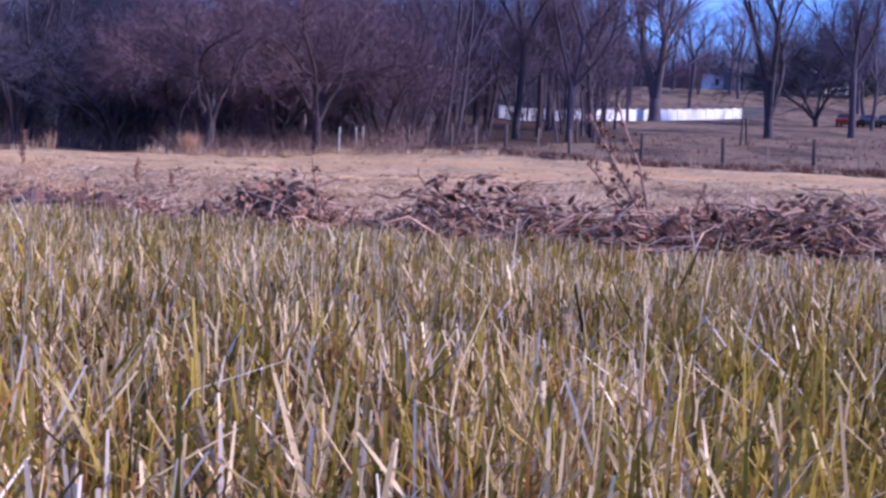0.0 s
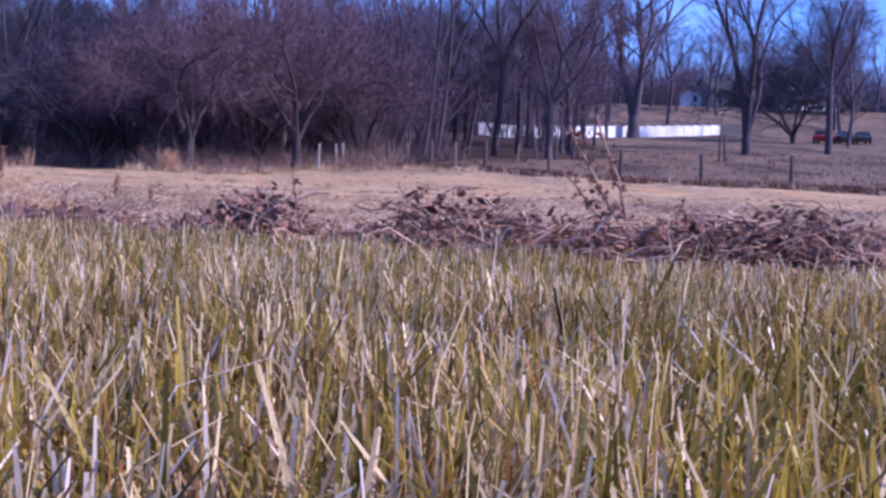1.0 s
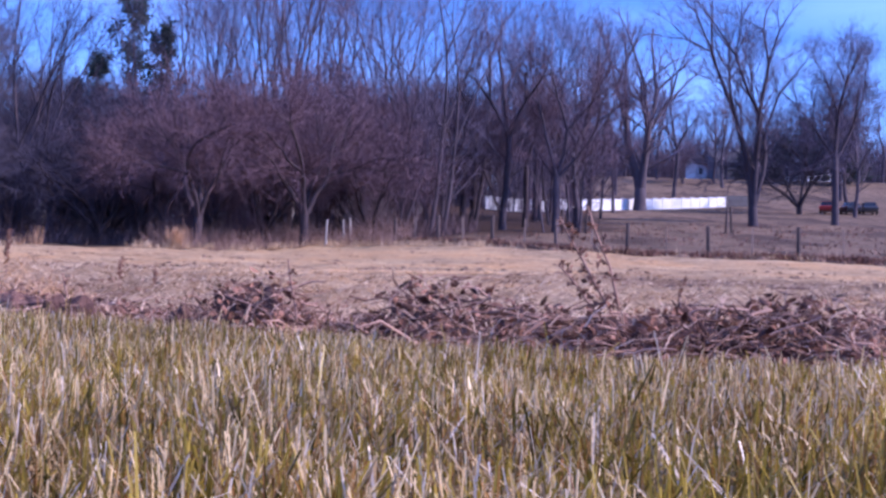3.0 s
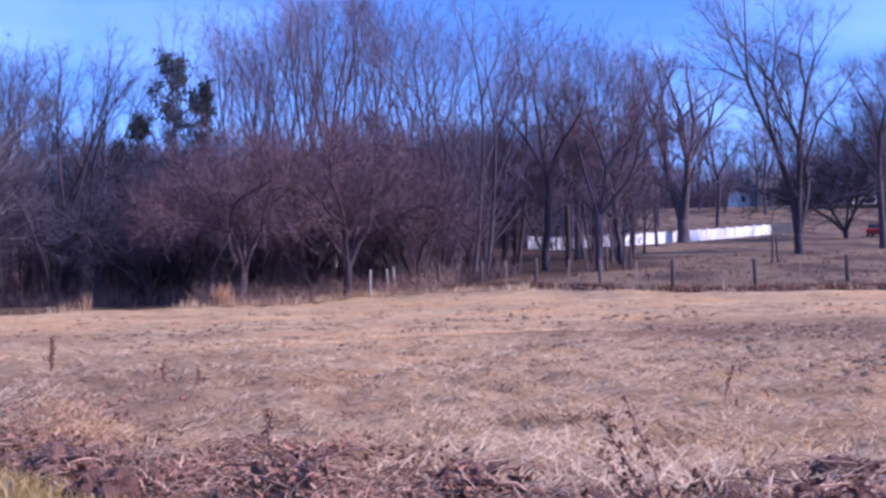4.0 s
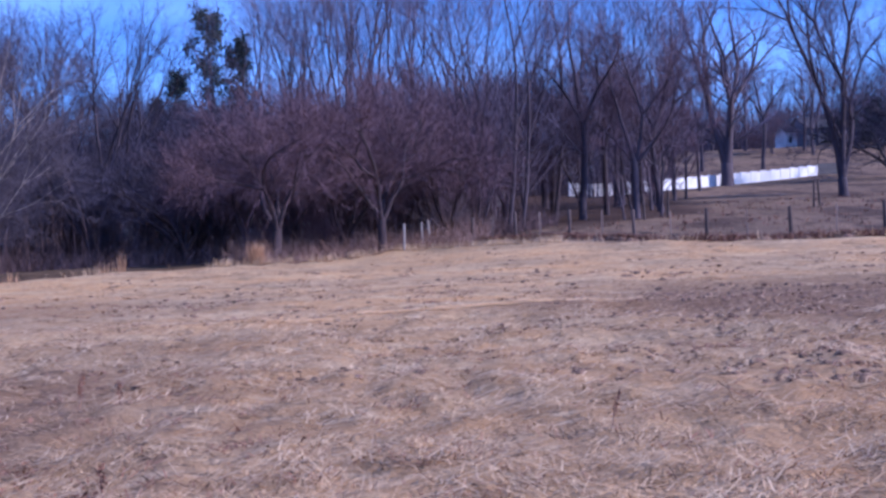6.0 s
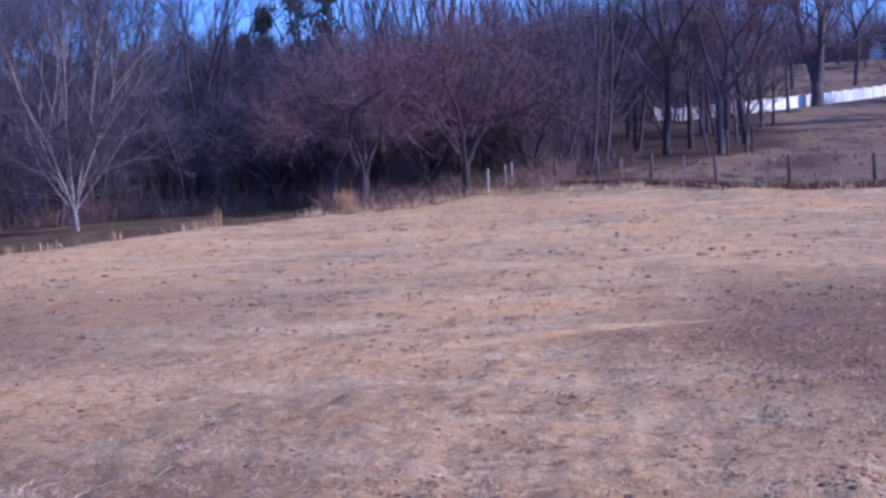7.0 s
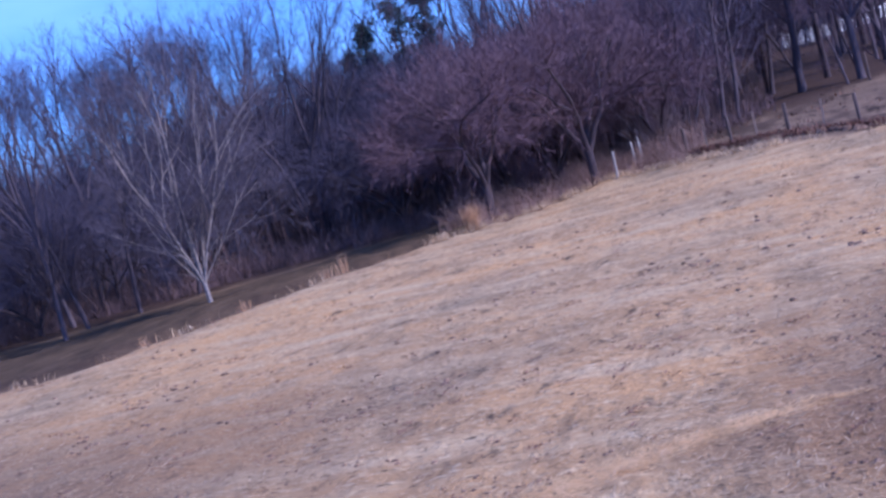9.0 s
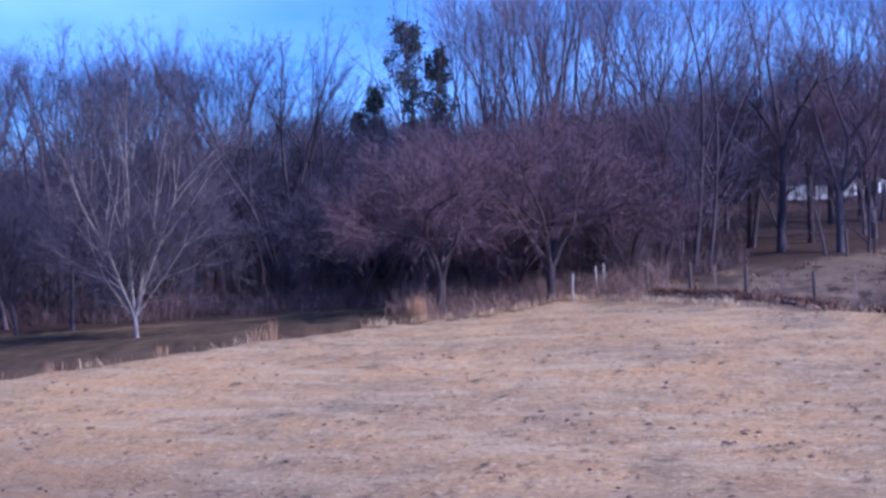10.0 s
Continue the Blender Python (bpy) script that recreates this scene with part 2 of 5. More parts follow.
def root(name, x, y, z, turn=0.0, label="", category="", group="", kind=""):
    ob = new(name)
    ob.empty_display_size = 0.2
    ob.matrix_basis = pose(x, y, z, 0, 0, turn)
    return tagged(ob, label, category, group, kind)


def box(bm, x0, x1, y0, y1, z0, z1, bevel=0.0):
    made = bmesh.ops.create_cube(bm, size=1.0, matrix=Matrix.Translation(((x0 + x1) / 2, (y0 + y1) / 2, (z0 + z1) / 2))
                                 @ Matrix.Diagonal((x1 - x0, y1 - y0, z1 - z0, 1)))
    if bevel:
        edges = list({e for v in made["verts"] for e in v.link_edges})
        bmesh.ops.bevel(bm, geom=edges, offset=bevel, segments=1, affect="EDGES")
    return bm


def ground_material():
    m = bpy.data.materials.new("ground_cover")
    m.use_nodes = True
    n, l = m.node_tree.nodes, m.node_tree.links
    p = n["Principled BSDF"]
    co = n.new("ShaderNodeTexCoord")

    def noise_at(scale, detail, stretch=(1, 1, 1)):
        mp, t = n.new("ShaderNodeMapping"), n.new("ShaderNodeTexNoise")
        mp.inputs["Scale"].default_value = stretch
        t.inputs["Scale"].default_value, t.inputs["Detail"].default_value = scale, detail
        t.inputs["Roughness"].default_value = 0.65
        l.new(co.outputs["Object"], mp.inputs["Vector"])
        l.new(mp.outputs["Vector"], t.inputs["Vector"])
        return t.outputs["Fac"]

    def spread_of(value, lo, hi):
        r = n.new("ShaderNodeMapRange")
        r.inputs["From Min"].default_value, r.inputs["From Max"].default_value = lo, hi
        l.new(value, r.inputs["Value"])
        return r.outputs["Result"]

    def blend(f, a, b):
        x = n.new("ShaderNodeMix")
        x.data_type = "RGBA"
        l.new(f, x.inputs["Factor"])
        for key, v in (("A", a), ("B", b)):
            if isinstance(v, tuple):
                x.inputs[key].default_value = (*v, 1)
            else:
                l.new(v, x.inputs[key])
        return x.outputs["Result"]

    def cover(name):
        a = n.new("ShaderNodeAttribute")
        a.attribute_name = name
        return a.outputs["Fac"]

    broad = spread_of(noise_at(0.16, 7, (1, 0.45, 1)), 0.34, 0.66)
    middle = spread_of(noise_at(1.1, 8, (1, 0.6, 1)), 0.36, 0.66)
    small = spread_of(noise_at(14, 6), 0.3, 0.72)
    straw = blend(middle, (0.297, 0.189, 0.101), (0.515, 0.353, 0.187))
    orange = blend(small, (0.455, 0.263, 0.110), (0.673, 0.415, 0.187))
    field = blend(spread_of(noise_at(0.11, 5), 0.36, 0.58), straw, orange)
    field = blend(spread_of(noise_at(0.23, 9, (1, 0.55, 1)), 0.47, 0.70), field, blend(small, (0.198, 0.152, 0.096), (0.337, 0.263, 0.163)))
    field = blend(spread_of(noise_at(2.2, 9, (1, 0.4, 1)), 0.56, 0.68), field, (0.129, 0.089, 0.056))
    streak = spread_of(noise_at(0.8, 9, (0.28, 1.1, 1)), 0.48, 0.66)
    field = blend(streak, field, blend(small, (0.446, 0.313, 0.168), (0.673, 0.499, 0.288)))
    field = blend(spread_of(noise_at(6.5, 5, (0.55, 1, 1)), 0.54, 0.66), field, blend(small, (0.485, 0.344, 0.187), (0.752, 0.578, 0.355)))
    field = blend(spread_of(noise_at(8.0, 5, (0.6, 1, 1)), 0.58, 0.68), field, (0.114, 0.080, 0.050))
    pasture = blend(broad, blend(middle, (0.15, 0.10, 0.068), (0.31, 0.215, 0.142)), blend(small, (0.11, 0.078, 0.052), (0.21, 0.15, 0.105)))
    pasture = blend(spread_of(noise_at(0.33, 8, (0.7, 0.25, 1)), 0.50, 0.60), pasture, blend(small, (0.055, 0.038, 0.03), (0.13, 0.088, 0.065)))
    pasture = blend(spread_of(noise_at(1.4, 8, (1, 0.3, 1)), 0.56, 0.64), pasture, (0.06, 0.041, 0.031))
    litter = blend(small, (0.030, 0.020, 0.017), (0.105, 0.066, 0.05))
    green = blend(middle, (0.065, 0.045, 0.028), (0.14, 0.095, 0.057))
    thatch = blend(small, (0.055, 0.045, 0.012), (0.21, 0.160, 0.055))
    bare = blend(small, (0.09, 0.054, 0.036), (0.27, 0.17, 0.105))
    c = blend(cover("bare"), field, bare)
    c = blend(cover("pasture"), c, pasture)
    c = blend(cover("green"), c, green)
    c = blend(cover("litter"), c, litter)
    c = blend(cover("lawn"), c, thatch)
    l.new(c, p.inputs["Base Color"])
    p.inputs["Roughness"].default_value = 0.95
    p.inputs["Specular IOR Level"].default_value = 0.1
    b1, b2 = n.new("ShaderNodeBump"), n.new("ShaderNodeBump")
    b1.inputs["Strength"].default_value, b1.inputs["Distance"].default_value = 0.9, 0.12
    b2.inputs["Strength"].default_value, b2.inputs["Distance"].default_value = 0.8, 0.03
    l.new(noise_at(3.0, 7), b1.inputs["Height"])
    l.new(noise_at(22, 5), b2.inputs["Height"])
    l.new(b1.outputs["Normal"], b2.inputs["Normal"])
    l.new(b2.outputs["Normal"], p.inputs["Normal"])
    return m


def build_ground():
    front = np.radians(np.arange(-46, 40.01, 0.4))
    rest = np.radians(np.arange(44, 312, 4.0))
    ang = np.concatenate([front, rest])
    rad = np.concatenate([[0.0005], np.geomspace(0.3, 300, 300), [360, 450, 600, 900, 1500, 2600]])
    r, a = np.meshgrid(rad, ang, indexing="ij")
    x, y = r * np.sin(a), r * np.cos(a) - 1.6
    z = ground_z(x, y)
    rim = edge_y(x)
    nr, na = r.shape
    i, j = np.meshgrid(np.arange(nr - 1), np.arange(na), indexing="ij")
    k = (j + 1) % na
    faces = np.stack([i * na + j, i * na + k, (i + 1) * na + k, (i + 1) * na + j], -1).reshape(-1, 4)
    verts = np.stack([x, y, z], -1).reshape(-1, 3)
    ob = link_arrays("ground", verts, faces[:, ::-1], ground_material())
    me = ob.data
    wob = waves(x, y, 3, 4.0)
    lawn = smooth((lawn_y(x) + 0.1 - y) / 0.25) * (r < 40)
    litter = smooth((y - woods_y(x) + 1.5 + 0.8 * wob) / 2.5) * smooth((175 - y + x * 0.6) / 20) * smooth((11 - x + (y - 62) * 0.10) / 4)
    row = np.exp(-((y - lawn_y(x) - 0.3) / 0.28) ** 2) * 0.5 * (r < 14)
    # litter colour again in a band along the ditch behind the rim
    ditch_band = 0.85 * np.exp(-((y - rim - 2.3 - 0.5 * wob) / 1.6) ** 2) * np.clip((-9 - x) / 4, 0, 1) * np.clip((34 + x) / 10, 0, 1)
    ridge = 0.8 * np.exp(-((y - np.interp(x, [-7, -2.6, 4.5, 7, 17], [57, 54.6, 48.1, 46, 43.4]) + 0.45 + 0.2 * wob) / 0.42) ** 2) * smooth((x + 2) / 5) * smooth((24 - x) / 5)
    green = smooth((y - rim - 1.5) / 1.5) * smooth((-6 - x) / 5) * (1 - litter)
    pasture = smooth((y - rim - 0.3) / 1.0) * smooth((x + 9) / 5)
    bare = np.maximum.reduce([(0.25 + 0.65 * smooth((-0.3 - x + 0.4 * wob) / 2)) * smooth((14 - r) / 8), 0.9 * smooth((x + 0.3 + 0.8 * wob) / 3) * smooth((23 - y) / 8) * (0.25 + 0.75 * smooth((y - 7.5) / 3)), 0.55 * smooth((-3.0 - x + 1.5 * wob) / 5) * smooth((27 - y) / 10)]) * (1 - lawn)
    for name, v in (("lawn", lawn), ("bare", bare), ("litter", np.maximum.reduce([litter, row, ditch_band, ridge])), ("green", green), ("pasture", pasture)):
        at = me.attributes.new(name, "FLOAT", "POINT")
        at.data.foreach_set("value", np.asarray(v, np.float32).ravel())
    me.polygons.foreach_set("use_smooth", np.ones(len(me.polygons), bool))
    tagged(ob, "winter ground with lawn, tan mown field and rising pasture", "ground", kind="structure")


build_ground()


# ---------------------------------------------------------------- blades and stems
def blades(name, x, y, z, height, width, lean_dir, lean, mat, segs=3, parent=None, flat=0.0, seed=0, blunt=0.9):
    """Many thin, bent, tapering blades in one mesh; arrays give root, height, width, lean direction and lean."""
    r = np.random.RandomState(seed)
    n = len(x)
    ax = np.stack([np.cos(lean_dir), np.sin(lean_dir)], -1)
    face = lean_dir + math.pi / 2 + r.normal(0, 0.7, n)
    side = np.stack([np.cos(face), np.sin(face)], -1)
    rows = []
    for s in range(segs + 1):
        u = s / segs
        bend = lean * (0.35 * u + 0.65 * u * u)
        up = height * u * np.sqrt(np.clip(1 - (lean * u / 1.3) ** 2, 0.05, 1)) * (1 - flat) + 0.004
        w = width * 0.5 * (1 - blunt * u ** 2.5) * (0.8 + 0.35 * u)
        cx, cy = x + ax[:, 0] * bend * height, y + ax[:, 1] * bend * height
        rows.append(np.stack([cx - side[:, 0] * w, cy - side[:, 1] * w, z + up], -1))
        rows.append(np.stack([cx + side[:, 0] * w, cy + side[:, 1] * w, z + up + 0.15 * w], -1))
    v = np.stack(rows, 1)
    base = (np.arange(n) * (2 * segs + 2))[:, None, None]
    quad = np.array([[2 * s, 2 * s + 1, 2 * s + 3, 2 * s + 2] for s in range(segs)])
    return link_arrays(name, v.reshape(-1, 3), (base + quad).reshape(-1, 4), mat, parent)


def lawn_points(n, seed, far):
    r = np.random.RandomState(seed)
    x = r.uniform(-2.2, 1.5, n * 9)
    y = r.uniform(0.12, 4.3, n * 9)
    ok = (y < lawn_y(x) + r.normal(0.0, 0.04, len(x))) & (np.abs(x) < 0.55 * y + 0.15 + 0.2 * (y > 1.2))
    near = r.uniform(0, 1, len(x)) < np.clip((far / np.maximum(np.hypot(x, y), 0.1)) ** 0.8, 0.12, 1)
    clear = np.hypot(x, y) > 0.27
    ok &= near & clear
    return x[ok][:n], y[ok][:n], r


def build_lawn():
    for name, n, seed, mat, label, tall, wide in (
            ("green_grass", 56000, 11, grass_green, "short olive green lawn grass in winter", 0.041, 0.0020),
            ("straw_grass", 50000, 12, grass_straw, "dry straw-coloured blades standing in the lawn", 0.043, 0.0018),
            ("bleached_grass", 7000, 17, grass_white, "bleached whitish blades standing in the lawn", 0.045, 0.0016),
            ("rusty_grass", 13000, 18, grass_rust, "rust-brown dead blades standing in the lawn", 0.040, 0.0019)):
        x, y, r = lawn_points(n, seed, 1.3)
        if name != "green_grass":
            keep = r.uniform(0, 1, len(x)) < np.clip(0.95 - 0.75 * smooth((x + 0.02 + 0.05 * waves(x, y, 19, 0.3)) / 0.16) * smooth((0.95 - y) / 0.4), 0.15, 1)
            x, y = x[keep], y[keep]
        k = len(x)
        h = tall * r.uniform(0.40, 1.15, k) * (1 + 0.2 * waves(x, y, 10, 0.22)) * np.where(r.uniform(0, 1, k) < 0.03, 1.45, 1.0)
        h = h * (0.60 + 0.40 * smooth((lawn_y(x) - y) / 0.3))
        ob = blades(name, x, y, ground_z(x, y), h, wide * r.uniform(0.45, 1.25, k), r.uniform(0, math.tau, k),
                    np.abs(r.normal(0.38, 0.45, k)).clip(0, 1.2), mat, 2, seed=seed, blunt=0.5)
        tagged(ob, label, "grass", kind="stuff")
    # taller bleached blades that the mower missed, close by
    r = np.random.RandomState(20)
    x = np.concatenate([-0.118 + r.normal(0, 0.010, 18), r.uniform(-0.14, 0.16, 34)])
    y = np.concatenate([0.30 + r.normal(0, 0.010, 18), r.uniform(0.34, 0.75, 34)])
    ob = blades("tall_blades", x, y, ground_z(x, y), r.uniform(0.022, 0.040, 52), r.uniform(0.0012, 0.0022, 52), r.uniform(0, math.tau, 52), np.abs(r.normal(0.2, 0.2, 52)).clip(0, 0.8), grass_white, 3, seed=21, blunt=0.5)
    tagged(ob, "taller bleached blades standing out of the lawn", "grass", kind="stuff")
    r = np.random.RandomState(15)
    x, y = r.uniform(-3.6, 3.6, 150000), r.uniform(-3.4, 4.4, 150000)
    ok = (y < lawn_y(x)) & ((np.abs(x) > 0.55 * y + 0.15) | (y < 0.1)) & (np.hypot(x, y + 0.05) > 0.16)
    ok &= r.uniform(0, 1, len(x)) < np.clip(1.15 - np.hypot(x, y) / 4.2, 0.25, 1)
    x, y = x[ok], y[ok]
    k = len(x)
    ob = blades("lawn_grass", x, y, ground_z(x, y), r.uniform(0.025, 0.055, k), r.uniform(0.003, 0.006, k), r.uniform(0, math.tau, k), np.abs(r.normal(0.3, 0.3, k)).clip(0, 1.1),
                grass_green, 1, seed=16, blunt=0.6)
    tagged(ob, "short lawn grass around the starting place", "grass", kind="stuff")
    x, y, r = lawn_points(20000, 13, 1.0)
    k = len(x)
    ob = blades("thatch", x, y, ground_z(x, y), r.uniform(0.02, 0.05, k), r.uniform(0.002, 0.005, k), r.uniform(0, math.tau, k),
                r.uniform(0.7, 1.2, k), grass_straw, 2, flat=0.55, seed=14)
    tagged(ob, "bleached clippings lying between the lawn blades", "thatch", kind="stuff")


build_lawn()


def fan_points(n, seed, r0, r1, a0, a1):
    """Points thinned with distance as a wide view spreads them."""
    r = np.random.RandomState(seed)
    d = np.exp(r.uniform(math.log(r0), math.log(r1), n))
    a = np.radians(r.uniform(a0, a1, n))
    return d * np.sin(a), d * np.cos(a) - 1.2, d, r


def build_field():
    x, y, d, r = fan_points(110000, 21, 2.6, 56, -40, 26)
    patch = waves(x, y, 22, 1.1) + 0.8 * waves(x, y, 23, 3.2)
    ok = (y > lawn_y(x) + 0.35) & (y < edge_y(x) + 0.3) & (patch + r.normal(0, 0.45, len(x)) > -0.1)
    x, y, d = x[ok], y[ok], d[ok]
    k = len(x)
    size = np.clip(d / 12, 0.55, 2.6)
    ob = blades("field_straw", x, y, ground_z(x, y), r.uniform(0.06, 0.18, k) * np.clip(size, 0.7, 1.3), r.uniform(0.004, 0.009, k) * size,
                r.uniform(0, math.tau, k), r.uniform(0.8, 1.25, k), field_straw, 1, flat=0.80, seed=24)
    tagged(ob, "flattened dry straw littering the mown field", "straw", kind="stuff")
    # clods and tufts, each a knot of dead blades
    cx, cy, d, r = fan_points(2000, 25, 8, 56, -40, 26)
    ok = (cy > lawn_y(cx) + 1.0) & (cy < edge_y(cx)) & (waves(cx, cy, 26, 2.2) + waves(cx, cy, 27, 7.0) + r.normal(0, 0.5, len(cx)) > 0.1)
    cx, cy, d = (np.repeat(v[ok], 11) for v in (cx, cy, d))
    k = len(cx)
    size = np.clip(d / 14, 0.5, 2.2)
    x, y = cx + r.normal(0, 0.07, k) * size, cy + r.normal(0, 0.05, k) * size
    ob = blades("dead_weeds", x, y, ground_z(x, y), r.uniform(0.03, 0.10, k) * np.clip(size, 0.8, 1.3), r.uniform(0.008, 0.018, k) * size,
                r.uniform(0, math.tau, k), r.uniform(0.6, 1.25, k), dead_leaf, 2, flat=0.6, seed=28, blunt=0.5)
    tagged(ob, "brown dead weeds matted in the field", "weeds", kind="stuff")
    # darker dead tufts between the straw mats close by
    cx, cy, d, r = fan_points(2600, 39, 3.3, 10, -38, 34)
    ok = (cy > lawn_y(cx) + 0.8) & (waves(cx, cy, 40, 0.8) + r.normal(0, 0.5, len(cx)) - 0.35 * smooth((cx + 0.3) / 1.5) > -0.1)
    cx, cy, d = (np.repeat(v[ok], 9) for v in (cx, cy, d))
    k = len(cx)
    x, y = cx + r.normal(0, 0.045, k), cy + r.normal(0, 0.03, k)
    ob = blades("dead_tufts", x, y, ground_z(x, y), r.uniform(0.02, 0.065, k), r.uniform(0.003, 0.008, k), r.uniform(0, math.tau, k), r.uniform(0.5, 1.2, k), row_leaf, 1, flat=0.45, seed=29, blunt=0.5)
    tagged(ob, "brown dead tufts between mats of straw", "weeds", kind="stuff")
    # long matted straw near the weed row, combed in swaths
    x, y, d, r = fan_points(95000, 30, 2.7, 15, -38, 34)
    patch = waves(x, y, 31, 0.55) + 0.7 * waves(x, y, 32, 1.6)
    ok = (y > lawn_y(x) + 0.45) & (patch + r.normal(0, 0.4, len(x)) > 0.0)
    x, y = x[ok], y[ok]
    k = len(x)
    way = 2.4 * waves(x, y, 33, 1.4) + r.normal(0, 1.3, k)
    ob = blades("matted_straw", x, y, ground_z(x, y) + r.uniform(0, 1, k) * 0.05 * np.clip(patch[ok] + 0.3, 0.2, 1.5), r.uniform(0.03, 0.11, k), r.uniform(0.0025, 0.0065, k) * np.clip(np.hypot(x, y) / 5, 1, 1.9),
                way, r.uniform(0.8, 1.25, k), field_straw, 1, flat=0.60, seed=34, blunt=0.5)
    tagged(ob, "long bleached straw matted in swaths behind the weed row", "straw", kind="stuff")
    # a golden swath left by the mower
    u = np.clip(r.normal(0.40, 0.30, 6500), -0.35, 0.95)
    x = -2.05 + 3.7 * u + r.normal(0, 0.15, 6500)
    y = 11.8 + 2.6 * u + r.normal(0, 0.21, 6500) * (1.25 - u) + 0.1 * np.sin(u * 5)
    k = len(x)
    ob = blades("golden_swath", x, y, ground_z(x, y) + r.uniform(0, 0.015, k), r.uniform(0.05, 0.16, k), r.uniform(0.006, 0.012, k), 0.6 + r.normal(0, 0.9, k), r.uniform(0.8, 1.25, k),
                swath_straw, 1, flat=0.85, seed=35)
    tagged(ob, "golden swath of cut straw across the field", "straw", kind="stuff")
    # clods of earth thrown up on the field and under the fence
    x, y, d, r = fan_points(14000, 36, 7, 60, -38, 26)
    ok = (y > lawn_y(x) + 2.5) & (y < edge_y(x) + 1.5) & (waves(x, y, 37, 1.6) + waves(x, y, 38, 6.0) + 1.3 * smooth((x + 1) / 4) * smooth((20 - y) / 6) + r.normal(0, 0.5, len(x)) > 1.35)
    x, y, d = x[ok], y[ok], d[ok]
    lumps("earth_clods", x, y, r.uniform(0.012, 0.034, len(x)) * np.clip(d / 16, 0.7, 1.8), r, clod_earth, "small brown clods of earth lying on the mown field", "clods")


def lumps(name, x, y, size, r, mat, words, category):
    """Low uneven clods in one mesh: each a squashed eight-sided dome."""
    n = len(x)
    a = np.arange(6) * math.tau / 6
    rows = []
    for ring, (rad, up) in enumerate(((1.25, -0.15), (0.95, 0.38), (0.45, 0.68))):
        wob = r.uniform(0.65, 1.35, (n, 6)) * rad * size[:, None]
        stretch = r.uniform(0.8, 1.7, (n, 1))
        rows.append(np.stack([x[:, None] + np.cos(a) * wob * stretch, y[:, None] + np.sin(a) * wob, ground_z(x, y)[:, None] + up * size[:, None] * r.uniform(0.7, 1.3, (n, 6))], -1))
    v = np.concatenate(rows, 1)
    quad = [[6 * k + i, 6 * k + (i + 1) % 6, 6 * k + 6 + (i + 1) % 6, 6 * k + 6 + i] for k in (0, 1) for i in range(6)] + [[12, 13, 14, 15], [12, 15, 16, 17]]
    f = (np.arange(n) * 18)[:, None, None] + np.array(quad)
    tagged(link_arrays(name, v.reshape(-1, 3), f.reshape(-1, 4), mat), words, category, kind="stuff")


build_field()


class Tubes:
    """Tapered tubes gathered into one mesh."""

    def __init__(self):
        self.v, self.f = [], []

    def add(self, pts, radii, sides, tip=False):
        d = pts[-1] - pts[0]
        ref = Vector((0, 0, 1)) if abs(d.normalized().z) < 0.8 else Vector((1, 0, 0))
        a = d.cross(ref).normalized()
        b = d.cross(a).normalized()
        base = len(self.v)
        ring = [(math.cos(math.tau * k / sides), math.sin(math.tau * k / sides)) for k in range(sides)]
        for p, r in zip(pts, radii):
            for c, s in ring:
                self.v.append((p.x + (a.x * c + b.x * s) * r, p.y + (a.y * c + b.y * s) * r, p.z + (a.z * c + b.z * s) * r))
        last = len(pts) - 1
        if tip:
            del self.v[base + last * sides + 1:]
            self.v[-1] = tuple(pts[-1])
        for i in range(last):
            o = base + i * sides
            for k in range(sides):
                q = (k + 1) % sides
                if tip and i == last - 1:
                    self.f.append((o + k, o + q, o + sides))
                else:
                    self.f.append((o + k, o + q, o + sides + q, o + sides + k))

    def sliver(self, p, e, w, r):
        s = (e - p).cross(jitter(r, 1)).normalized() * w
        b = len(self.v)
        self.v.extend([tuple(p - s), tuple(p + s), tuple(e)])
        self.f.append((b, b + 1, b + 2))

    def link(self, name, mat, parent, label=""):
        return link(name, self.v, self.f, mat, parent, label, True)


def jitter(r, s):
    return Vector((r.gauss(0, s), r.gauss(0, s), r.gauss(0, s)))


def swing(d, angle, turn):
    """The direction at that angle to d, turned that far about it."""
    ref = Vector((0, 0, 1)) if abs(d.z) < 0.9 else Vector((1, 0, 0))
    a = d.cross(ref).normalized()
    b = d.cross(a).normalized()
    return (d * math.cos(angle) + (a * math.cos(turn) + b * math.sin(turn)) * math.sin(angle)).normalized()


def sidestep(r, d, angle):
    """A direction at that angle to d, turned at random about it."""
    return swing(d, angle, r.uniform(0, math.tau))


def spray(r, twigs, p, d, length, n, lift):
    """The last twig of a limb with its finest shoots."""
    e = p + (d + jitter(r, 0.12) + Vector((0, 0, lift))).normalized() * length
    twigs.sliver(p, e, 0.007, r)
    for _ in range(n):
        q = p.lerp(e, r.uniform(0.05, 0.95))
        w = (sidestep(r, d, radians(r.uniform(18, 48))) + Vector((0, 0, lift))).normalized()
        twigs.sliver(q, q + w * length * r.uniform(0.35, 0.8), 0.006, r)


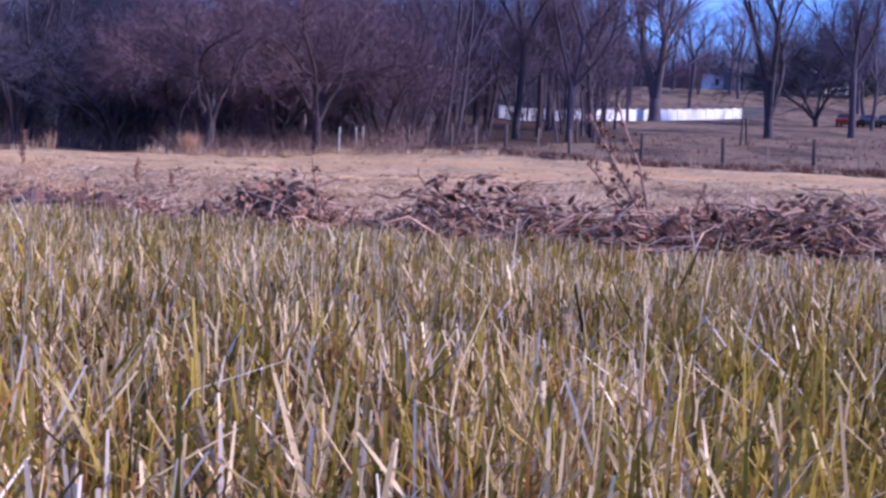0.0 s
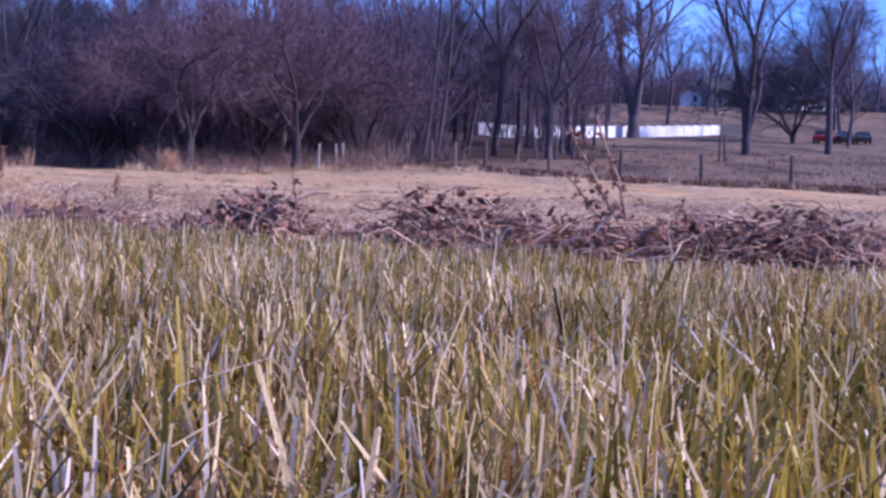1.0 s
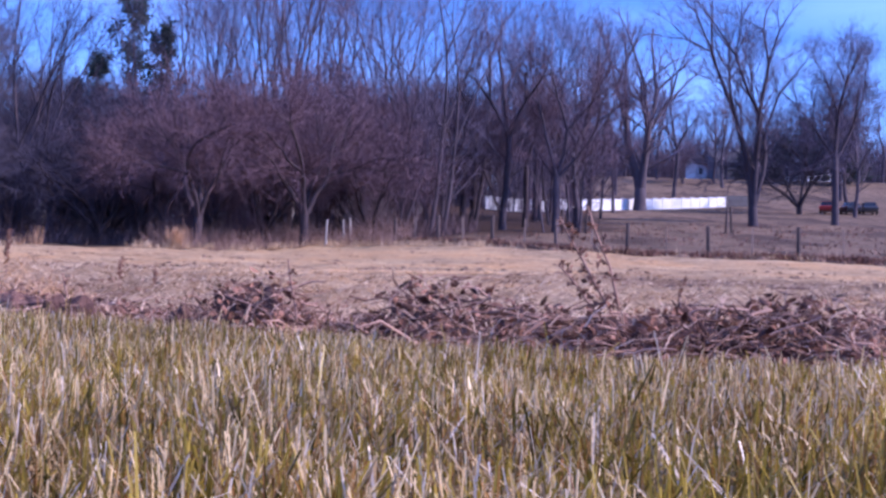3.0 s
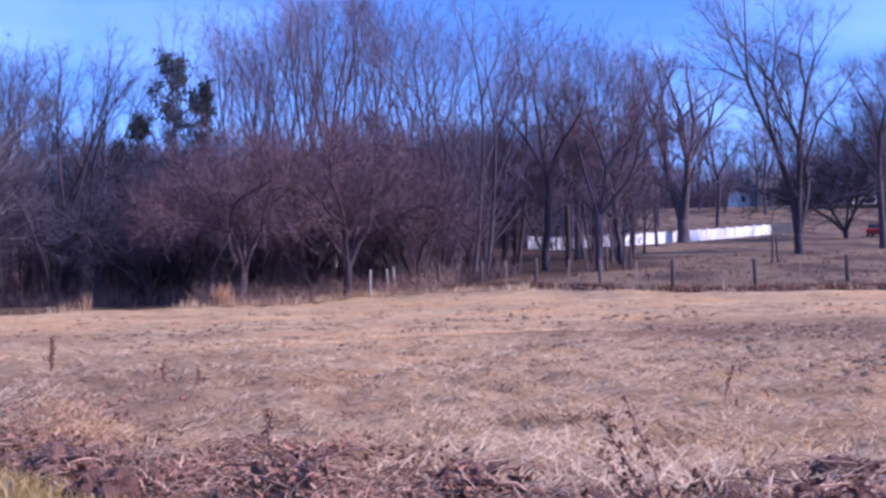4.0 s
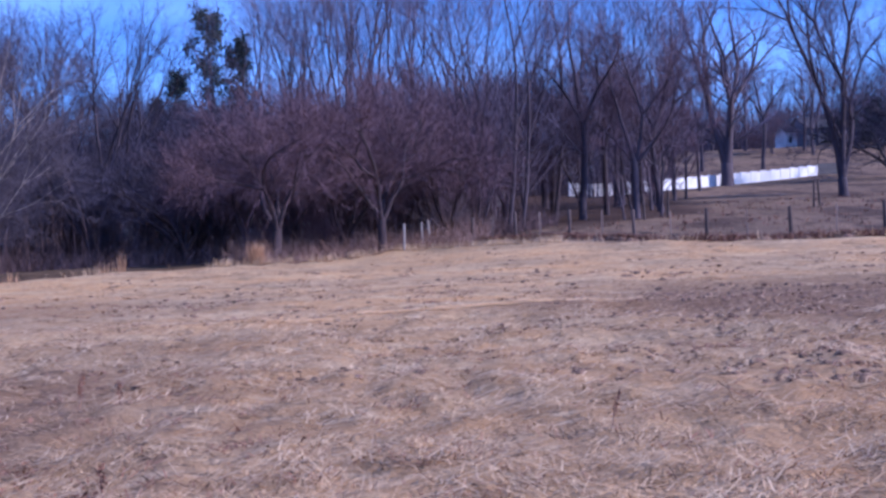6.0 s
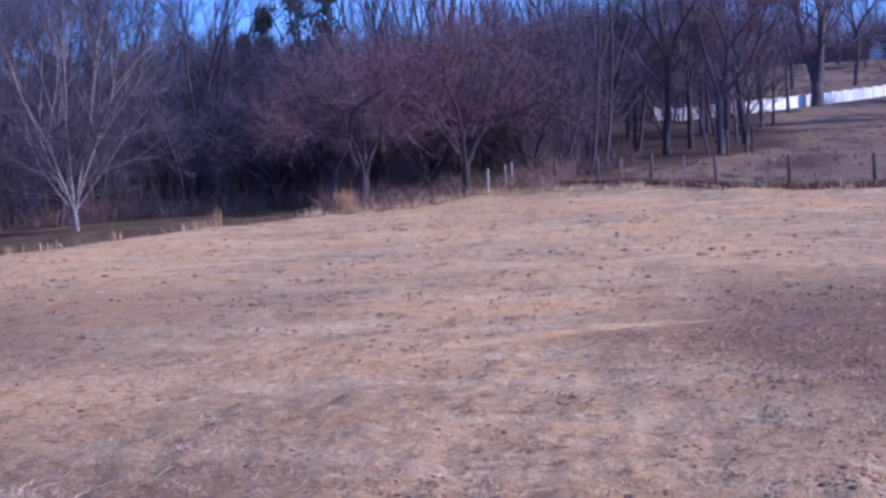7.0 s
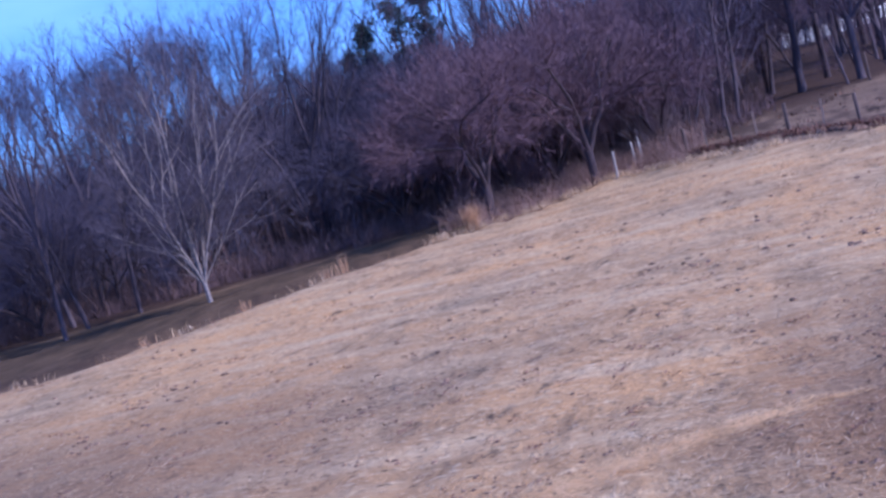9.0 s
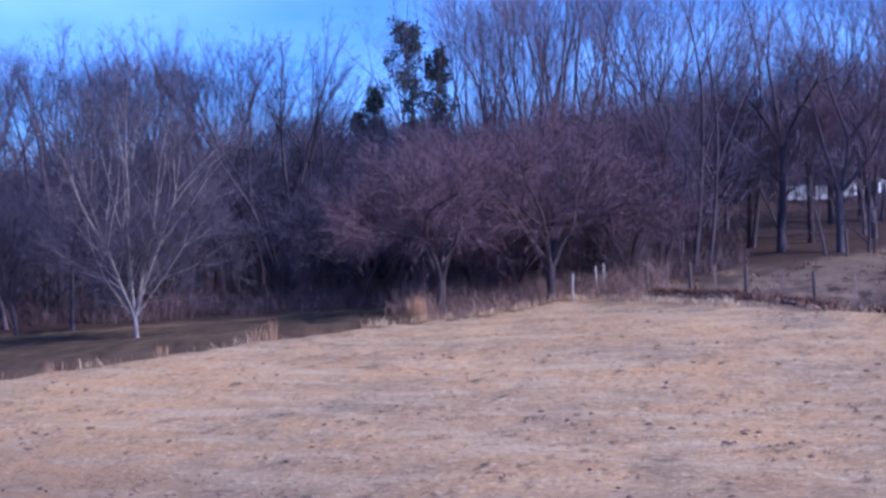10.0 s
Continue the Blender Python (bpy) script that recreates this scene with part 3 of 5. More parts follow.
def limb(r, wood, twigs, p, d, length, radius, level, habit):
    """A limb that throws side shoots and forks at its end, until the last twigs."""
    n = 4 if level < 2 else 2
    pts, radii, dirs = [p.copy()], [radius], [d.copy()]
    for k in range(n):
        d = (d + jitter(r, habit["wander"]) + Vector((0, 0, habit["lift"]))).normalized()
        p = p + d * (length / n)
        pts.append(p.copy())
        radii.append(max(radius * (1 - 0.24 * (k + 1) / n), 0.007))
        dirs.append(d.copy())
    if level == 0:
        radii[0] *= 1.12
    (wood if level < 4 else twigs).add(pts, radii, (8, 6, 5, 3, 3, 3, 3)[level])
    twig = habit["twig"]
    for c in range(habit["shoots"][level]):
        u = 0.25 + 0.75 * (c + r.random()) / habit["shoots"][level]
        at = min(int(u * n), n - 1)
        q = pts[at].lerp(pts[at + 1], u * n - at)
        w = sidestep(r, dirs[at + 1], radians(r.uniform(25, 55)))
        if level < habit["levels"] - 3:
            limb(r, wood, twigs, q, w, length * r.uniform(0.30, 0.55), radii[at] * 0.35, level + 3, habit)
        else:
            spray(r, twigs, q, w, twig * r.uniform(0.7, 1.2), habit["spray"], 0.06)
    if level == habit["levels"]:
        spray(r, twigs, p, d, twig * r.uniform(0.8, 1.3), habit["spray"] + 3, 0.08)
        return
    lo, hi = habit["split"]
    kids = 3 if r.random() < habit["three"] else 2
    turn = r.uniform(0, math.tau)
    for k in range(kids):
        angle = radians(r.uniform(0.4, 0.9) * lo if k == 0 else r.uniform(lo, hi))
        w = swing(d, angle, turn + math.tau * k / kids + r.uniform(-0.5, 0.5))
        size = r.uniform(*habit["ratio"]) * (1.0 if k == 0 else 0.88)
        limb(r, wood, twigs, p, w, length * size, radii[-1] * (0.90 if k == 0 else 0.72), level + 1, habit)


# how a kind of tree grows: first limb's share of the height, forks, shoots of each level and last twigs
TALL = dict(first=0.36, levels=5, split=(13, 30), three=0.15, ratio=(0.62, 0.84), wander=0.05, lift=0.05, shoots=(0, 2, 3, 3, 3, 2), spray=5, twig=1.2)
LIMBED = dict(first=0.36, levels=5, split=(20, 42), three=0.25, ratio=(0.58, 0.78), wander=0.06, lift=0.04, shoots=(6, 6, 5, 4, 3, 3), spray=8, twig=1.25)
SLIM = dict(first=0.42, levels=4, split=(14, 32), three=0.3, ratio=(0.55, 0.80), wander=0.07, lift=0.05, shoots=(12, 6, 4, 4, 3), spray=6, twig=1.2)
VASE = dict(first=0.42, levels=4, split=(13, 30), three=0.4, ratio=(0.60, 0.80), wander=0.05, lift=0.012, shoots=(3, 5, 5, 4, 3), spray=10, twig=1.1)
CRAB = dict(first=0.22, levels=5, split=(22, 52), three=0.15, ratio=(0.66, 0.86), wander=0.12, lift=0.0, shoots=(2, 3, 3, 3, 3, 2), spray=7, twig=0.85)
MAPLE = dict(first=0.34, levels=4, split=(14, 34), three=0.35, ratio=(0.60, 0.80), wander=0.05, lift=0.03, shoots=(8, 6, 5, 4, 3), spray=11, twig=0.8)
YOUNG = dict(first=0.34, levels=4, split=(20, 42), three=0.5, ratio=(0.58, 0.80), wander=0.06, lift=0.04, shoots=(4, 5, 4, 4, 3), spray=8, twig=1.0)


def ring_of(r, count, lean):
    """Leans of several stems standing round one foot."""
    turn = r.uniform(0, math.tau)
    return [(math.cos(turn + math.tau * k / count + r.uniform(-0.4, 0.4)) * lean * r.uniform(0.6, 1.4), math.sin(turn + math.tau * k / count) * lean * r.uniform(0.6, 1.4),
             r.uniform(0.85, 1.0)) for k in range(count)]


def bare_tree(name, seed, height, stems, habit, bark, twig, radius, lean=0.12, fork=0.0):
    """stems: how many trunks, or their leans and sizes; fork: the height share of a common butt below them."""
    r = random.Random(seed)
    wood, twigs = Tubes(), Tubes()
    p = Vector((0, 0, -0.25))
    if fork:
        top = Vector((r.uniform(-0.1, 0.1), r.uniform(-0.1, 0.1), height * fork))
        wood.add([p, p.lerp(top, 0.12), p.lerp(top, 0.5), top, top + Vector((0, 0, 0.2))], [radius * 1.5, radius * 1.15, radius, radius * 0.95, radius * 0.6], 10)
        p = top
    if isinstance(stems, int):
        stems = ring_of(r, stems, lean) if stems > 1 else [(r.gauss(0, 0.5) * lean, r.gauss(0, 0.5) * lean, 1.0)]
    for sx, sy, size in stems:
        d = Vector((sx, sy, 1)).normalized()
        q = p + Vector((sx, sy, 0)) * (radius * 0.9 if len(stems) > 1 else 0)
        limb(r, wood, twigs, q, d, height * (1 - fork) * size * habit["first"], radius * (0.66 * size if len(stems) > 1 else 1), 0, habit)
    ob = root(name, 0, 0, 0)
    wood.link("trunk", bark, ob)
    twigs.link("crown", twig, ob)
    tops = sorted(v[2] for v in twigs.v)
    ob["tall"] = tops[int(0.998 * len(tops))]
    return ob


def needles(v, f, r, centre, size, n):
    """A clump of short needle sprays."""
    for _ in range(n):
        d = Vector((r.gauss(0, 1), r.gauss(0, 1), r.gauss(0, 0.6))).normalized()
        q = centre + d * size * r.uniform(0.1, 0.7)
        s = d.cross(Vector((r.random(), r.random(), r.random()))).normalized() * size * 0.10
        e = q + d * size * r.uniform(0.35, 0.7) + Vector((0, 0, -0.08 * size))
        u = s.cross(d).normalized() * size * 0.06
        b = len(v)
        v.extend([tuple(q - s), tuple(q + s), tuple(q + u), tuple(e)])
        f.extend([(b, b + 1, b + 3), (b + 1, b + 2, b + 3), (b + 2, b, b + 3)])


def evergreen(name, seed, height, cone):
    """cone: a dense cedar; else an open-limbed pine with a bare lower trunk."""
    r = random.Random(seed)
    wood, v, f = Tubes(), [], []
    pts = [Vector((r.gauss(0, 0.05) * k, r.gauss(0, 0.05) * k, height * k / 6 - 0.2)) for k in range(7)]
    wood.add(pts, [0.28 * (1 - k / 6.6) * height / 14 + 0.02 for k in range(7)], 8)
    low = 0.06 if cone else 0.42
    for k in range(120 if cone else 34):
        u = low + (1 - low) * r.random() ** (1.2 if cone else 0.9)
        z = height * u
        wide = height * ((0.20 * (1 - u) + 0.03) if cone else 0.15 * math.sin(math.pi * (0.3 + 0.52 * (u - low) / (1 - low))) + 0.01)
        a = r.uniform(0, math.tau)
        reach = wide * r.uniform(0.55, 1.15)
        start = Vector((0, 0, z))
        end = Vector((math.cos(a) * reach, math.sin(a) * reach, z + reach * (0.25 if cone else r.uniform(-0.05, 0.35))))
        wood.add([start, start.lerp(end, 0.5) + Vector((0, 0, -0.04)), end], [0.05, 0.03, 0.012], 4)
        for j in range(3 if cone else 4):
            c = start.lerp(end, 0.45 + 0.2 * j) + jitter(r, 0.12 * wide)
            needles(v, f, r, c, height * (0.055 if cone else 0.056), 16 if cone else 20)
    ob = root(name, 0, 0, 0)
    wood.link("trunk", bark_grey, ob)
    link("foliage", v, f, needle, ob)
    ob["tall"] = height
    return ob


def settle(ob, x, y, height, turn, label, category="tree", group="", wide=1.0):
    s = height / ob["tall"]
    made = copy_thing(ob, Matrix.Translation((x, y, gz(x, y) - 0.05)) @ Matrix.Rotation(turn, 4, "Z") @ Matrix.Diagonal((s * wide, s * wide, s, 1)))
    tagged(made, label, category, group)
    return made


def discard(ob):
    for o in (*ob.children_recursive, ob):
        bpy.data.objects.remove(o)


PLAN = {
    "tall": [(-25.1, 95, 23.2), (-19.7, 92, 22.3), (-15.7, 82, 21.1), (-14.0, 84, 23.5), (-10.8, 73, 20.5), (-8.6, 75, 21.2), (-6.2, 78, 17.9), (-12.4, 88, 23.6), (-17.6, 86, 20.0),
             (-0.6, 86, 17.2), (7.1, 92, 18.5), (10.2, 100, 18.6), (-22.6, 84, 18.0), (13.4, 112, 18.2), (17.2, 122, 19.0), (9.4, 90, 17.4), (-5.2, 84, 20.0), (-16.4, 97, 21.5), (-9.4, 95, 21.5), (-20.6, 99, 20.5), (-12.8, 92, 21.0)],
    "slim": [(-1.1, 62, 15.5), (-2.0, 65.5, 15.6), (-0.4, 62.8, 14.0), (-2.7, 61, 12.2), (1.5, 72, 16.6), (3.4, 71, 12.5), (9.0, 84, 14.5), (6.8, 79, 14.5),
             (-4.8, 70, 16.0)],
    "wood": [(-28.6, 43.2, 12.2), (-31.0, 41.6, 12.6), (-29.6, 46.5, 12.8), (-33.4, 44.0, 13.0), (-27.4, 47.4, 12.4), (-35.8, 41.0, 12.6), (-31.8, 48.6, 13.8), (-36.4, 46.6, 14.0), (-26.0, 50.5, 12.6),
             (-29.0, 53.0, 13.6), (-33.6, 53.8, 14.6), (-38.6, 51.0, 14.6), (-40.5, 45.5, 13.8), (-42.6, 57.4, 16.0), (-36.2, 58.4, 15.0), (-31.6, 60.0, 14.8), (-46.0, 50.0, 15.0), (-34.8, 66.0, 15.8),
             (-39.6, 64.0, 16.4), (-45.1, 62.8, 16.6), (-51.9, 58.0, 15.6), (-56.8, 50.3, 15.8), (-27.6, 58.2, 12.6), (-30.5, 70.0, 16.2), (-36.9, 73.4, 16.8), (-42.4, 72.0, 17.0), (-48.7, 69.0, 17.0),
             (-30.5, 98, 14), (-21, 104, 15), (-3, 98, 14), (-38, 104, 15), (-48, 86, 18), (-55.0, 66.0, 17.0)],
    "vase": [(-31.4, 68, 16.4), (-37.5, 78, 19.0), (-45.8, 75, 18.6)],
    "crab": [(-6.9, 54.5, 9.3), (-9.3, 58.0, 8.6), (-14.6, 58.5, 7.4), (-4.2, 61.0, 8.2), (-11.4, 51.7, 8.8), (-8.6, 63, 9.4), (-12.6, 61.5, 8.2), (-5.0, 65.5, 9.6), (-1.6, 70, 8.6), (-10.6, 68, 10.2),
             (-6.6, 71, 11.0), (-14.2, 66.5, 9.4), (-2.6, 76, 10.6), (-8.6, 78, 11.6), (-16.4, 61.5, 7.8), (-15.6, 72, 10.4), (-3.4, 68.5, 8.8), (-12.4, 76, 11.2)],
    "grove": [(1.4, 72.5, 10.6), (4.8, 74, 9.6), (6.4, 88, 12.0), (8.8, 95, 12.0)],
    "young": [(13.0, 100, 9.0), (8.0, 78, 8.6), (11.6, 96, 10), (5.4, 66.4, 5.6), (7.6, 68, 6.2), (9.8, 90, 9.0)],
    "far": [(17.4, 150, 17.0), (24.4, 172, 18.0), (30.3, 182, 18.0), (14.2, 140, 17.0), (45.8, 195, 16.6), (53.6, 225, 16.0), (38.1, 214, 17.0), (30, 232, 16), (36, 240, 17),
            (42, 236, 16), (47, 246, 17), (58, 250, 18), (66, 246, 17), (74, 244, 18), (81, 240, 18), (88, 236, 18), (25, 225, 16), (52, 255, 17),
            (62, 232, 16), (95, 232, 18), (78, 222, 17), (70, 228, 16), (101, 240, 18), (20, 205, 17)],
    "limbed": [(3.1, 69, 14.6), (8.4, 76, 14.0), (44.8, 128, 13.5), (50, 146, 15.5), (58, 172, 19), (33, 171, 19), (47, 207, 17.0)],
    # crab trees, mostly of the left woods, with shade put into their twig colour
    "crab_shaded": [(-18.4, 60.2, 8.2), (-17.6, 66, 9.4), (-20.0, 68, 9.2), (-19.6, 72, 10.2), (-23.4, 76, 11.5), (-28.6, 66, 9.0), (-32.4, 63.5, 9.0),
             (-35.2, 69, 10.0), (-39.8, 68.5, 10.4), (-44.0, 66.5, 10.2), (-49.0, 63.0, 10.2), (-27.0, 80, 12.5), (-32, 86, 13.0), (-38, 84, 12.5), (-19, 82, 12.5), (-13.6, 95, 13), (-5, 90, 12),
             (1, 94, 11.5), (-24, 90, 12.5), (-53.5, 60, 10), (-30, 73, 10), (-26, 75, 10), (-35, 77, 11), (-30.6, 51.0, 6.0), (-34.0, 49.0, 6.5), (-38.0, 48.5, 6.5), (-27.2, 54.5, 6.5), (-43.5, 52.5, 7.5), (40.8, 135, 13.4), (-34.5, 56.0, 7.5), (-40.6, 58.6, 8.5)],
}


def build_trees():
    r = random.Random(5)
    kinds = {
        "tall": ([bare_tree("tree", 101 + k, 20, 2 + k % 2, TALL, bark_grey, twig_grey, 0.21, 0.18, 0.14) for k in range(3)], "tall bare grey-brown tree in the winter woods", "tall trees of the woods"),
        "slim": ([bare_tree("tree", 111 + k, 16, 1 + k, SLIM, bark_grey, twig_grey, 0.15, 0.16) for k in range(2)], "slender bare tree among the winter woods", "slender trees of the woods"),
        "wood": ([bare_tree("tree", 121 + k, 14, 1, SLIM, bark_grey, twig_shaded, 0.13, 0.10) for k in range(2)], "bare straight-stemmed tree at the woods' shaded edge", "edge trees of the woods"),
        "vase": ([bare_tree("tree", 131 + k, 18, 5, VASE, bark_grey, twig_shaded, 0.22, 0.30) for k in range(1)], "bare many-stemmed tree spreading like a vase", "vase-shaped trees"),
        "crab": ([bare_tree("tree", 141 + k, 9, 4 + k, CRAB, bark_dark, twig_red, 0.15, 0.46 + 0.10 * k, 0.13 - 0.07 * k) for k in range(2)], "low dense bare tree with reddish twigs", "low reddish trees"),
        "crab_shaded": ([bare_tree("tree", 181 + k, 9, 5 - k, CRAB, bark_dark, twig_shaded, 0.15, 0.55, 0.05 + 0.12 * k) for k in range(2)], "low dense bare tree, twigs darkened as if in shade", "low dark trees"),
        "grove": ([bare_tree("tree", 191 + k, 10, 2, CRAB, bark_dark, twig_red, 0.15, 0.28, 0.34) for k in range(1)], "bare tree with a clear stem and reddish twigs", "clear-stemmed trees"),
        "young": ([bare_tree("tree", 161 + k, 9, 1, YOUNG, bark_grey, twig_red, 0.12) for k in range(2)], "young bare tree with reddish twigs by the fence", "young trees"),
        "far": ([bare_tree("tree", 171, 16, 1, YOUNG, bark_grey, twig_grey, 0.26)], "bare tree on the hilltop far off", "hilltop trees"),
        "limbed": ([bare_tree("tree", 151 + k, 18, 1, LIMBED, bark_grey, twig_grey, 0.30, fork=0.1) for k in range(1)], "bare wide-limbed tree with dark bark", "wide-limbed trees"),
    }
    for kind, (models, label, group) in kinds.items():
        lift = 1.06 if kind in ("tall", "slim") else 1.0
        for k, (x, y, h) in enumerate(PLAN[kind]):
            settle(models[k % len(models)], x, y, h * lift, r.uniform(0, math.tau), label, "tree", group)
        for ob in models:
            discard(ob)
    singles = [
        (bare_tree("tree", 201, 22, [(-0.14, 0.05, 1.0), (0.08, -0.06, 1.0), (0.26, 0.12, 0.8)], LIMBED, bark_grey, twig_grey, 0.36, fork=0.065), 22.9, 87.3, 22.3, "large bare tree forking low into tall limbs on the pasture"),
        (bare_tree("tree", 202, 25, [(-0.17, 0.08, 1.0), (0.03, -0.1, 0.95), (0.20, 0.05, 1.0)], LIMBED, bark_grey, twig_grey, 0.78, fork=0.11), 22.1, 135.0, 24.6, "broad bare tree with a thick forked trunk by the white fence"),
        (bare_tree("tree", 203, 18, [(-0.55, 0.1, 0.85), (0.55, -0.1, 0.9), (0.15, 0.3, 1.0), (-0.15, -0.3, 1.0)], dict(LIMBED, lift=0.02), bark_grey, twig_grey, 0.30, fork=0.36), 32.4, 97.3, 17.2, "bare tree with one straight dark trunk on the pasture"),
        (bare_tree("tree", 204, 12, [(-0.46, 0.05, 0.90), (-0.18, 0.16, 1.0), (0.03, -0.12, 1.05), (0.18, 0.14, 1.0), (0.48, -0.1, 0.86), (0.05, 0.5, 0.85), (-0.1, -0.5, 0.85), (0.8, 0.2, 0.55), (-0.8, -0.2, 0.55)], MAPLE,
                   bark_pale, twig_maple, 0.10, fork=0.08), -21.2, 42.7, 11.2, "pale-barked bare tree with several stems at the field's rim"),
        (bare_tree("tree", 205, 8, 3, CRAB, bark_grey, twig_red, 0.14, 0.3), 40.7, 202.5, 8.8, "reddish bare tree on the hillside lawn"),
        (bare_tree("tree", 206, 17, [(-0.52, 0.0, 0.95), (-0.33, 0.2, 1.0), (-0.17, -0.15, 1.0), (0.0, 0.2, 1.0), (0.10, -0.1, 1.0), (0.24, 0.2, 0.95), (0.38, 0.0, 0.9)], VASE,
                   bark_grey, twig_shaded, 0.27), -24.4, 64.0, 16.2, "large bare tree of many dark stems spreading like a vase"),
        (bare_tree("tree", 207, 12, [(0.95, -0.1, 0.9), (0.28, 0.1, 1.0), (-0.22, -0.1, 0.95), (-0.6, 0.2, 0.6)], dict(LIMBED, shoots=(2, 3, 3, 3, 2, 2), spray=5), bark_grey, twig_red, 0.22, fork=0.30), 6.2, 68.0, 11.8,
         "bare tree with one long limb reaching out over the fence"),
    ]
    for ob, x, y, h, label in singles:
        settle(ob, x, y, h, 0.0, label)
        discard(ob)
    pines = [evergreen("pine_tree", 301, 20, False)]
    for x, y, h in ((-26.0, 93.0, 19.3), (-24.0, 94.5, 17.0)):
        settle(pines[0], x, y, h, x, "dark green pine with an open ragged crown", "pine tree", "pines", 0.55)
    cedars = [evergreen("cedar_tree", 302, 14, True)]
    for x, y, h, w in ((-27.2, 88, 14.0, 0.8), (-30.2, 92, 12.4, 0.8), (57.5, 226, 6.5, 2.6), (60.5, 228, 7.5, 2.4), (63.5, 222, 8.5, 2.2), (64.7, 212, 12, 2.0),
                       (69.0, 208, 13.0, 2.2), (73.5, 214, 12, 2.2)):
        settle(cedars[0], x, y, h, x, "dense dark evergreen tree with a ragged crown", "evergreen tree", "evergreens", w)
    for ob in pines + cedars:
        discard(ob)


build_trees()


def build_brush():
    """Undergrowth of the woods: stems and briars too many to count."""
    r = np.random.RandomState(41)
    x = r.uniform(-62, 1.5, 16000)
    y = woods_y(x) + np.abs(r.normal(0, 10, len(x))) - 0.3
    ok = (x > -19) | (y > woods_y(x) + 4 + r.uniform(0, 3, len(x)))
    x, y = x[ok], y[ok]
    k = len(x)
    tall = np.where(r.uniform(0, 1, k) < 0.10, r.uniform(1.0, 2.4, k), r.uniform(0.3, 1.0, k)) * (1 + 0.5 * waves(x, y, 42, 5))
    ob = blades("undergrowth", x, y, ground_z(x, y), tall, r.uniform(0.012, 0.035, k), r.uniform(0, math.tau, k), np.abs(r.normal(0.80, 0.35, k)).clip(0, 1.2),
                brush_stem, 3, seed=43)
    tagged(ob, "tangled brown undergrowth at the foot of the woods", "undergrowth", kind="stuff")

    x = r.uniform(-62, 0.5, 12000)
    y = woods_y(x) + np.abs(r.normal(0, 3.5, len(x))) + np.where(x < -13, 3.0, -1.0)
    k = len(x)
    ob = blades("thicket", x, y, ground_z(x, y), r.uniform(0.5, 1.6, k) * (1 + 0.4 * waves(x, y, 47, 4)), r.uniform(0.010, 0.024, k), r.uniform(0, math.tau, k), np.abs(r.normal(0.85, 0.3, k)).clip(0, 1.2),
                brush_stem, 3, seed=48)
    tagged(ob, "dense brown thicket of briars under the front trees", "thicket", kind="stuff")

    x = r.uniform(-13.5, -2.0, 7000)
    y = edge_y(x) + r.uniform(2.5, 9.0, len(x)) + np.where(x < -11.5, 3.0, 0.0)
    k = len(x)
    ob = blades("briars", x, y, ground_z(x, y), r.uniform(0.4, 1.5, k) * (1 + 0.5 * waves(x, y, 51, 3)), r.uniform(0.007, 0.018, k), r.uniform(0, math.tau, k), np.abs(r.normal(0.8, 0.3, k)).clip(0, 1.2),
                rim_brush_stem, 3, seed=52)
    tagged(ob, "sunlit brown briars between the front trees", "briars", kind="stuff")

    x = r.uniform(-60, 0, 5000)
    y = woods_y(x) + r.uniform(6, 34, len(x))
    k = len(x)
    ob = blades("saplings", x, y, ground_z(x, y), r.uniform(1.5, 4.6, k) * (1 + 0.35 * waves(x, y, 49, 6)), r.uniform(0.012, 0.035, k), r.uniform(0, math.tau, k), np.abs(r.normal(0.3, 0.25, k)).clip(0, 0.9),
                brush_stem, 2, seed=50)
    tagged(ob, "thin bare saplings crowding the floor of the woods", "saplings", kind="stuff")

    x, y = r.uniform(-60, -3, 7000), r.uniform(93, 98, 7000)
    ob = blades("brush_bank", x, y, ground_z(x, y), r.uniform(0.7, 1.7, 7000), r.uniform(0.03, 0.07, 7000), r.uniform(0, math.tau, 7000), np.abs(r.normal(0.3, 0.25, 7000)).clip(0, 0.9), brush_stem, 2, seed=46)
    tagged(ob, "dense brush bank behind the woods", "brush", kind="stuff")

    # woods farther back, and those along the hilltop
    for name, n, x0, x1, y0, y1, h0, h1, words in (
            ("far_woods", 26000, -170, 12, 112, 150, 6.0, 15.0, "dense bare woods far behind the nearer trees"),
            ("hilltop_woods", 11000, 14, 125, 248, 285, 5.0, 15.0, "dense bare woods along the hilltop")):
        x, y = r.uniform(x0, x1, n), r.uniform(y0, y1, n)
        k = len(x)
        far = np.mean([y0, y1]) / 125
        ob = blades(name, x, y, ground_z(x, y), r.uniform(h0, h1, k) * (1 + 0.25 * waves(x, y, 44, 14 * far)), r.uniform(0.03, 0.10, k) * far, r.uniform(0, math.tau, k),
                    np.abs(r.normal(0.2, 0.2, k)).clip(0, 0.8), far_stem_hazed, 2, seed=45)
        tagged(ob, words, "woods", kind="stuff")


build_brush()


